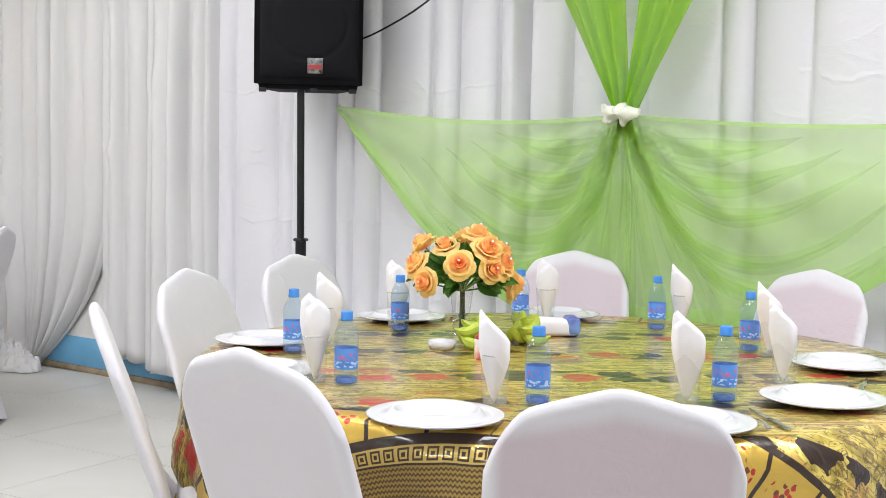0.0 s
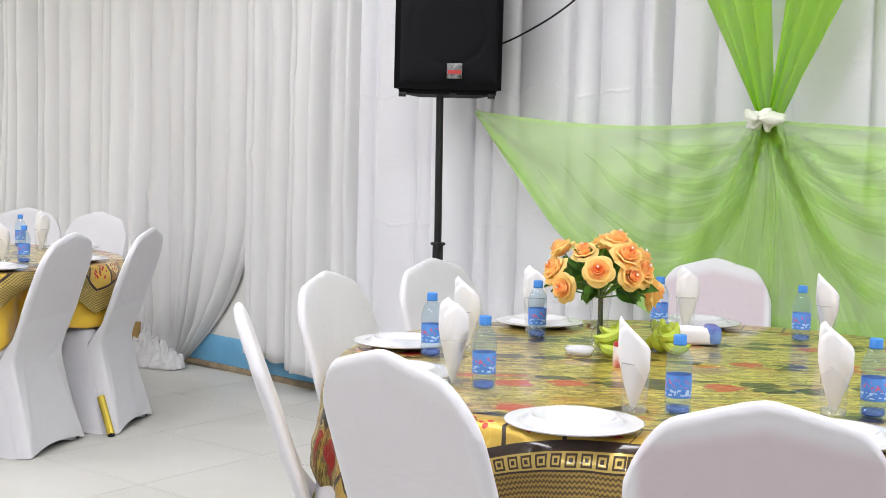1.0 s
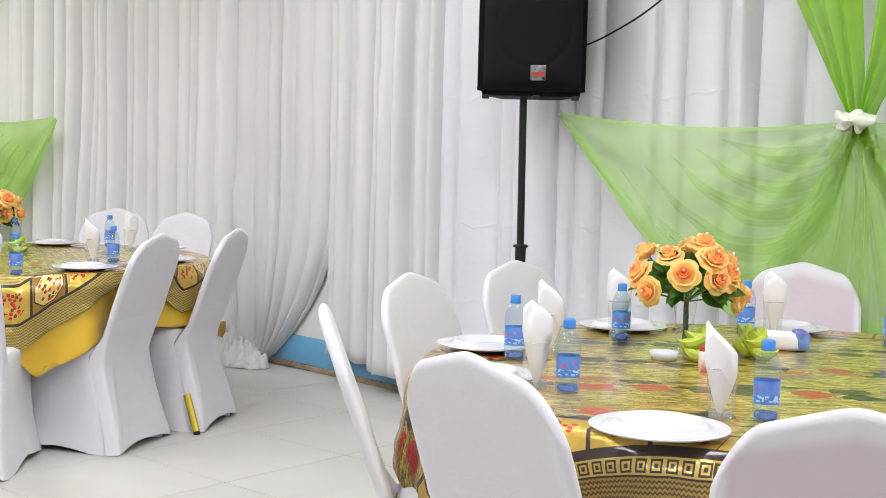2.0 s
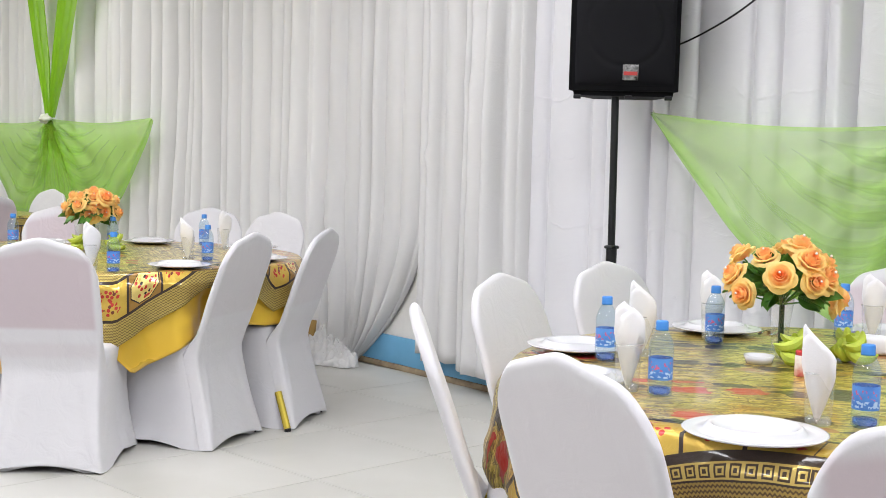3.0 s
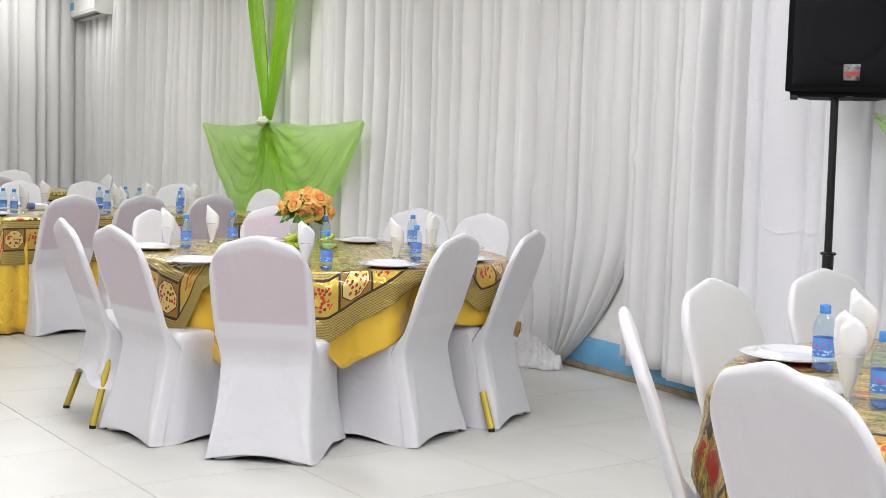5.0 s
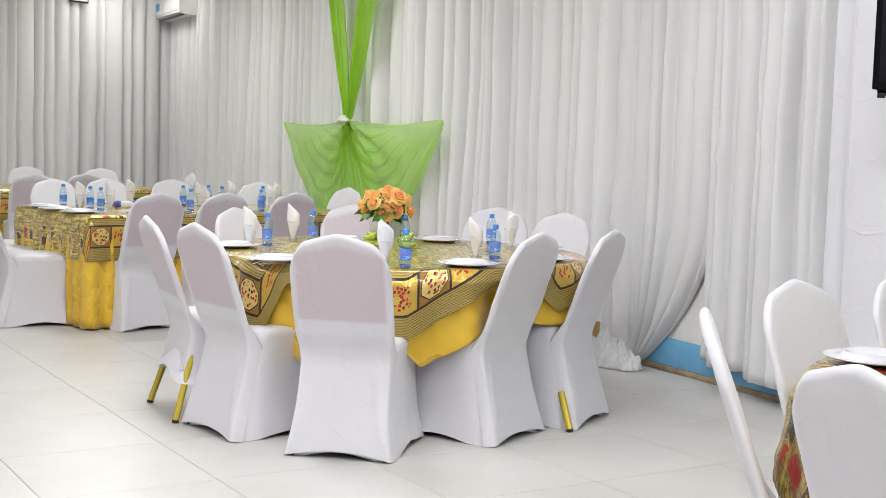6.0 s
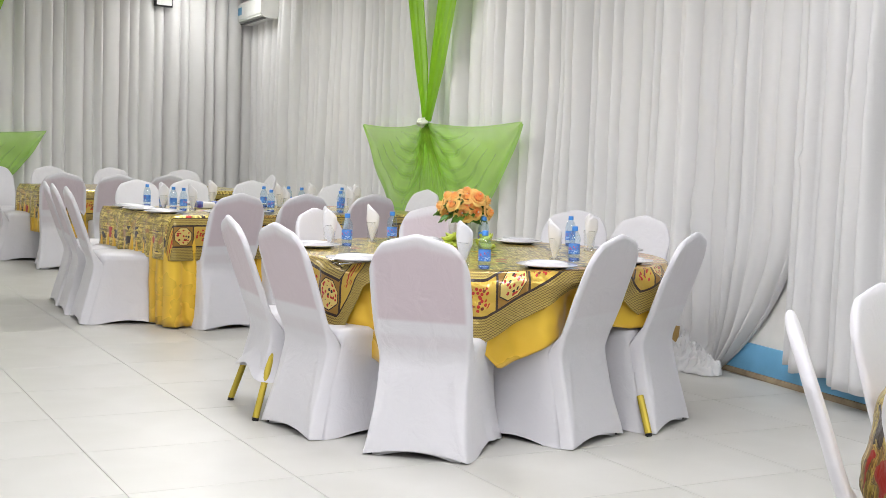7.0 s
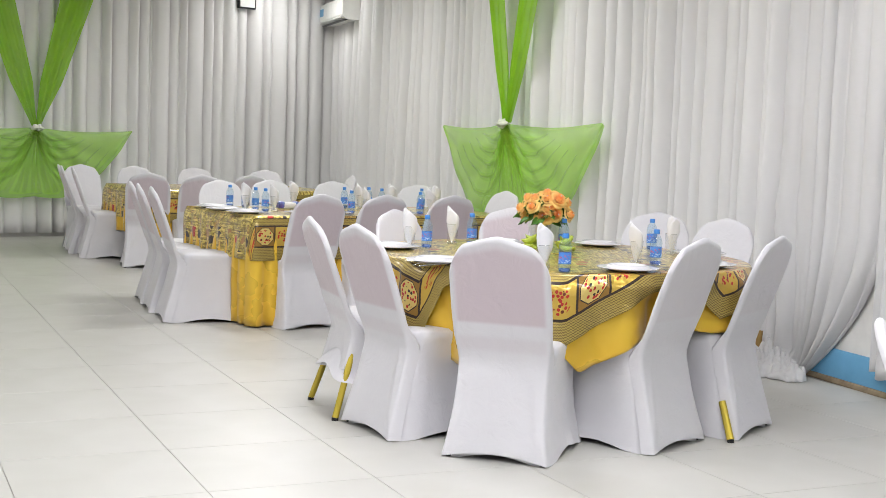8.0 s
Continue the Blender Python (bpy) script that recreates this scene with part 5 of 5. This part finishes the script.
# far long tables
for x, y in ((-3.45, -2.90), (-3.36, -2.80), (-3.05, -2.78), (-2.88, -2.74), (-3.52, -1.98), (-3.62, -1.75), (-3.42, -1.70), (-3.62, -1.30), (-2.86, -2.1), (-2.9, -1.55)):
    lay(bottle, x, y, rt.uniform(0, 360))
for x, y in ((-3.02, -2.86), (-2.94, -2.66), (-3.50, -1.85), (-3.55, -1.58), (-3.50, -1.22), (-2.84, -1.98), (-2.95, -1.45), (-3.70, -2.35)):
    lay(tumbler, x, y, 0)
    lay(napkin, x, y, 60 + rt.uniform(-40, 40))
for x, y in ((-2.62, -2.93), (-2.95, -3.02), (-3.25, -3.05), (-2.62, -2.52), (-2.72, -2.28), (-2.78, -1.75), (-3.82, -2.5), (-3.9, -1.9), (-3.9, -1.5)):
    lay(plate, x, y, 0)


# ---- flowers ----
def rose_mesh():
    """A cupped rose: tight inner petals, outer ones rolled back at the lip."""
    vs, fs = [], []
    rnd = random.Random(3)
    spec = [(3, 0.009, 0.034, 0.0), (3, 0.015, 0.038, 0.1), (4, 0.022, 0.038, 0.35), (5, 0.029, 0.034, 0.8), (5, 0.034, 0.026, 1.3)]
    for ring, (count, rad, hgt, roll) in enumerate(spec):
        for k in range(count):
            a0 = 2 * math.pi * k / count + ring * 0.9 + rnd.uniform(-0.25, 0.25)
            half = math.pi / count * rnd.uniform(1.25, 1.5)
            size, tip = rnd.uniform(0.9, 1.12), rnd.uniform(-0.3, 0.3)
            base = len(vs)
            nu, nv = 9, 8
            for j in range(nv):
                g = j / (nv - 1)
                for i in range(nu):
                    s = 2 * i / (nu - 1) - 1
                    a = a0 + s * half * (0.35 + 0.65 * math.sin(math.pi * min(0.62, 0.12 + g * 0.6)))
                    lip = max(0.0, g - 0.62) / 0.38
                    r = 0.003 + rad * size * math.sin(math.pi / 2 * min(1.0, g * 1.25)) ** 0.8 + 0.011 * roll * lip * lip * (1 - 0.5 * s * s) - 0.004 * s * s * g
                    z = hgt * size * g * (1 - 0.20 * (s - tip) ** 2 * g) - 0.012 * roll * lip * lip - 0.004 * ring
                    z += 0.0025 * lip * math.sin(5 * s + k * 2 + ring)
                    vs.append((r * math.cos(a), r * math.sin(a), z))
            fs += [tuple(base + q for q in f) for f in grid_faces(nu, nv)]
    return mesh_from("rose", vs, fs, M_ROSE)


def leaf_mesh():
    vs = []
    for j in range(7):
        g = j / 6
        w = 0.016 * math.sin(math.pi * g ** 0.8) + 0.0006
        for i in range(5):
            s = i / 2 - 1
            vs.append((w * s, 0.06 * g, 0.006 * abs(s) - 0.014 * g * g))
    return mesh_from("leaf", vs, grid_faces(5, 7), M_LEAF)


ROSE, LEAF = rose_mesh(), leaf_mesh()
PEARL = mesh_from("pearl", *lathe([(0.0004, 0.004), (0.0028, 0.003), (0.004, 0.0), (0.0028, -0.003), (0.0004, -0.004)], 12), M_PEARL)


def bouquet(x, y, seed, vase_dark, count, rx):
    rnd = random.Random(seed)
    v = tagged(new("vase"), "tall clear glass vase with a bunch of flowers in it", "vase", "flower vases")
    v.location = (x, y, ZT + 0.002)
    lathed("vase_wall", [(0.001, 0.0), (0.036, 0.0), (0.038, 0.004), (0.026, 0.012), (0.022, 0.03), (0.026, 0.09), (0.036, 0.165)], vase_dark, v)
    b = tagged(new("flower_bouquet"), "bunch of peach-orange artificial roses with pearls and green leaves", "flowers", "flower bouquets")
    b.location = (x, y, ZT + 0.165)
    for k in range(count):
        f = (k + 0.5) / count
        el = math.acos(1 - f * 1.15)
        az = k * 2.39996 + rnd.uniform(-0.25, 0.25)
        d = Vector((math.sin(el) * math.cos(az), math.sin(el) * math.sin(az), math.cos(el)))
        c = Vector((d.x * rx, d.y * rx, 0.030 + 0.090 * d.z)) + Vector([rnd.uniform(-0.020, 0.020) for _ in range(3)])
        r = hold(new("rose", ROSE), b)
        face = (d + Vector((0, 0, 0.15))).to_track_quat("Z", "Y").to_matrix().to_4x4()
        r.matrix_basis = Matrix.Translation(c) @ face @ Matrix.Scale(rnd.uniform(0.80, 1.05), 4) @ pose(0, 0, 0, 0, 0, rnd.uniform(0, 360))
        p = hold(new("pearl", PEARL), r)
        p.location = (0, 0, 0.038)
        bm = bmesh.new()
        tube(bm, (0.006 * d.x, 0.006 * d.y, -0.02), c, 0.0022, n=6)
        part("stem", bm, M_LEAF, b)
    bm = bmesh.new()
    tube(bm, (0.004, 0, -0.150), (0.0, 0.004, -0.01), 0.0085, 0.0070, n=10)
    part("main_stem", bm, M_STEM, b, "dark green plastic main stem")
    for k in range(110):
        az, el = rnd.uniform(0, 6.283), rnd.uniform(0.3, 2.1)
        d = Vector((math.sin(el) * math.cos(az), math.sin(el) * math.sin(az), math.cos(el)))
        r = hold(new("leaf", LEAF), b)
        q = rnd.uniform(0.02, 0.105)
        r.matrix_basis = Matrix.Translation((d.x * q, d.y * q, 0.02 + 0.05 * d.z)) @ d.to_track_quat("Y", "Z").to_matrix().to_4x4() @ pose(0, 0, 0, 0, rnd.uniform(-60, 60), 0) @ Matrix.Scale(rnd.uniform(0.8, 1.3), 4)


bouquet(4.105, -1.65, 5, M_GLASS, 17, 0.132)
bouquet(0.12, -1.86, 8, M_GLASS, 22, 0.106)


# ---- fruit, dish, can and tissue pack ----
def banana_bunch(x, y, turn):
    f = tagged(new("fruit_bunch"), "bunch of green bananas lying at the foot of the vase", "fruit", "fruit bunches")
    f.matrix_basis = pose(x, y, ZT + 0.002, 0, 0, turn)
    for k in range(9):
        bm = bmesh.new()
        rows = []
        for j in range(11):
            g = j / 10
            a = -0.9 + 1.8 * g
            c = Vector((0.055 * math.sin(a), 0, 0.020 + 0.05 * (1 - math.cos(a))))
            r = 0.017 * (math.sin(math.pi * (0.08 + 0.86 * g))) ** 0.5
            rows.append([bm.verts.new(c + Vector((r * math.sin(0.6 * a) * math.cos(t) * 0.4, r * math.sin(t), r * math.cos(t)))) for t in [2 * math.pi * q / 8 for q in range(8)]])
        for a_, b_ in zip(rows, rows[1:]):
            for q in range(8):
                bm.faces.new((a_[q], a_[(q + 1) % 8], b_[(q + 1) % 8], b_[q]))
        bm.faces.new(rows[0])
        bm.faces.new(rows[-1])
        o = part("banana", bm, M_BANANA, f)
        row, n = divmod(k, 5)
        o.matrix_basis = pose(0.018 * row + 0.006 * (n % 2), -0.052 + 0.026 * n + 0.010 * row, 0.034 * row + 0.004 * (n % 2), 14 * (n - 2), 10 + 21 * (n % 2) - 32 * row, 19 * (n - 2) + 47 * row) @ Matrix.Scale(0.98, 4)


def fruit_and_pack(cx, cy, full):
    banana_bunch(cx + 0.05, cy - 0.10, 35)
    banana_bunch(cx + 0.13, cy + 0.04, 80)
    if not full:
        return
    d = lathed("small_dish", [(0.001, 0.004), (0.03, 0.004), (0.038, 0.022), (0.040, 0.022), (0.033, 0.0), (0.001, 0.0)], M_PLATE, n=32)
    d.location = (4.15, -1.80, ZT + 0.002)
    tagged(d, "small white porcelain dish beside the fruit", "dish")
    c = tagged(new("tin_can"), "small red and white printed tin on the table", "can")
    c.location = (4.33, -1.87, ZT + 0.002)
    lathed("can_body", [(0.001, 0.0), (0.017, 0.0), (0.0185, 0.003), (0.0185, 0.050), (0.016, 0.054)], M_CAN, c, 24)
    lathed("lid", [(0.017, 0.053), (0.0175, 0.062), (0.016, 0.064), (0.001, 0.064)], M_RED, c, 24, "red lid")


def tissue_pack(x, y, turn):
    t = tagged(new("tissue_pack"), "soft pack of tissues in purple, blue and white wrapping", "tissues", "tissue packs")
    t.matrix_basis = pose(x, y, ZT + 0.002, 0, 0, turn)
    bm = bmesh.new()
    box(bm, -0.085, 0.085, -0.045, 0.045, 0.0, 0.05, bevel=0.014, seg=3)
    bmesh.ops.subdivide_edges(bm, edges=list(bm.edges), cuts=1)
    for v in bm.verts:
        v.co += Vector((0, 0, 0.010 * noise.noise(v.co * 25))) if v.co.z > 0.02 else Vector()
    part("wrapping", bm, M_PAPER, t)
    for x0, x1 in ((-0.088, -0.04), (0.045, 0.088)):
        bm = bmesh.new()
        box(bm, x0, x1, -0.047, 0.047, 0.004, 0.056, bevel=0.012, seg=2)
        part("printed_end", bm, M_PURPLE, t, "purple and blue printed end")


fruit_and_pack(4.14, -1.63, True)
fruit_and_pack(0.12, -1.86, False)
tissue_pack(4.22, -1.36, 40)
tissue_pack(-3.30, -2.48, 100)


# ---- floor tiles ----
def floor_tiles():
    size, gap, turn = 0.655, 0.003, 5.5
    cells = []
    base = pose(0.985, -3.895, 0, 0, 0, turn)
    for i in range(-24, 20):
        for j in range(-12, 12):
            c = base @ Vector(((i + 0.5) * size, (j + 0.5) * size, 0))
            if -12.2 < c.x < 9.9 and -8.9 < c.y < 0.1:
                cells.append(c)
    bm = bmesh.new()
    h = size / 2 - gap / 2
    box(bm, -h, h, -h, h, -0.008, 0.0, bevel=0.0012, seg=1)
    mesh = bpy.data.meshes.new("tile")
    bm.to_mesh(mesh)
    bm.free()
    mesh.materials.append(M_TILE)
    cells.sort(key=lambda c: (c - Vector((2.0, -4.5, 0))).length)
    for c in cells[:300]:
        t = new("tile", mesh)
        t.parent = floor
        t.matrix_basis = Matrix.Translation(c) @ pose(0, 0, 0, 0, 0, turn)
    vs, fs = [], []
    for c in cells[300:]:
        k = len(vs)
        for sx, sy in ((-h, -h), (h, -h), (h, h), (-h, h)):
            p = Matrix.Translation(c) @ pose(0, 0, 0, 0, 0, turn) @ Vector((sx, sy, 0))
            vs += [(p.x, p.y, -0.008), (p.x, p.y, 0.0)]
        fs.append((k + 1, k + 3, k + 5, k + 7))
        for q in range(4):
            a, b = k + 2 * q, k + 2 * ((q + 1) % 4)
            fs.append((a, b, b + 1, a + 1))
    ob = new("far_tiles", mesh_from("far_tiles", vs, fs, M_TILE, smooth=False))
    ob.parent = floor
    tagged(ob, kind="stuff")


floor_tiles()
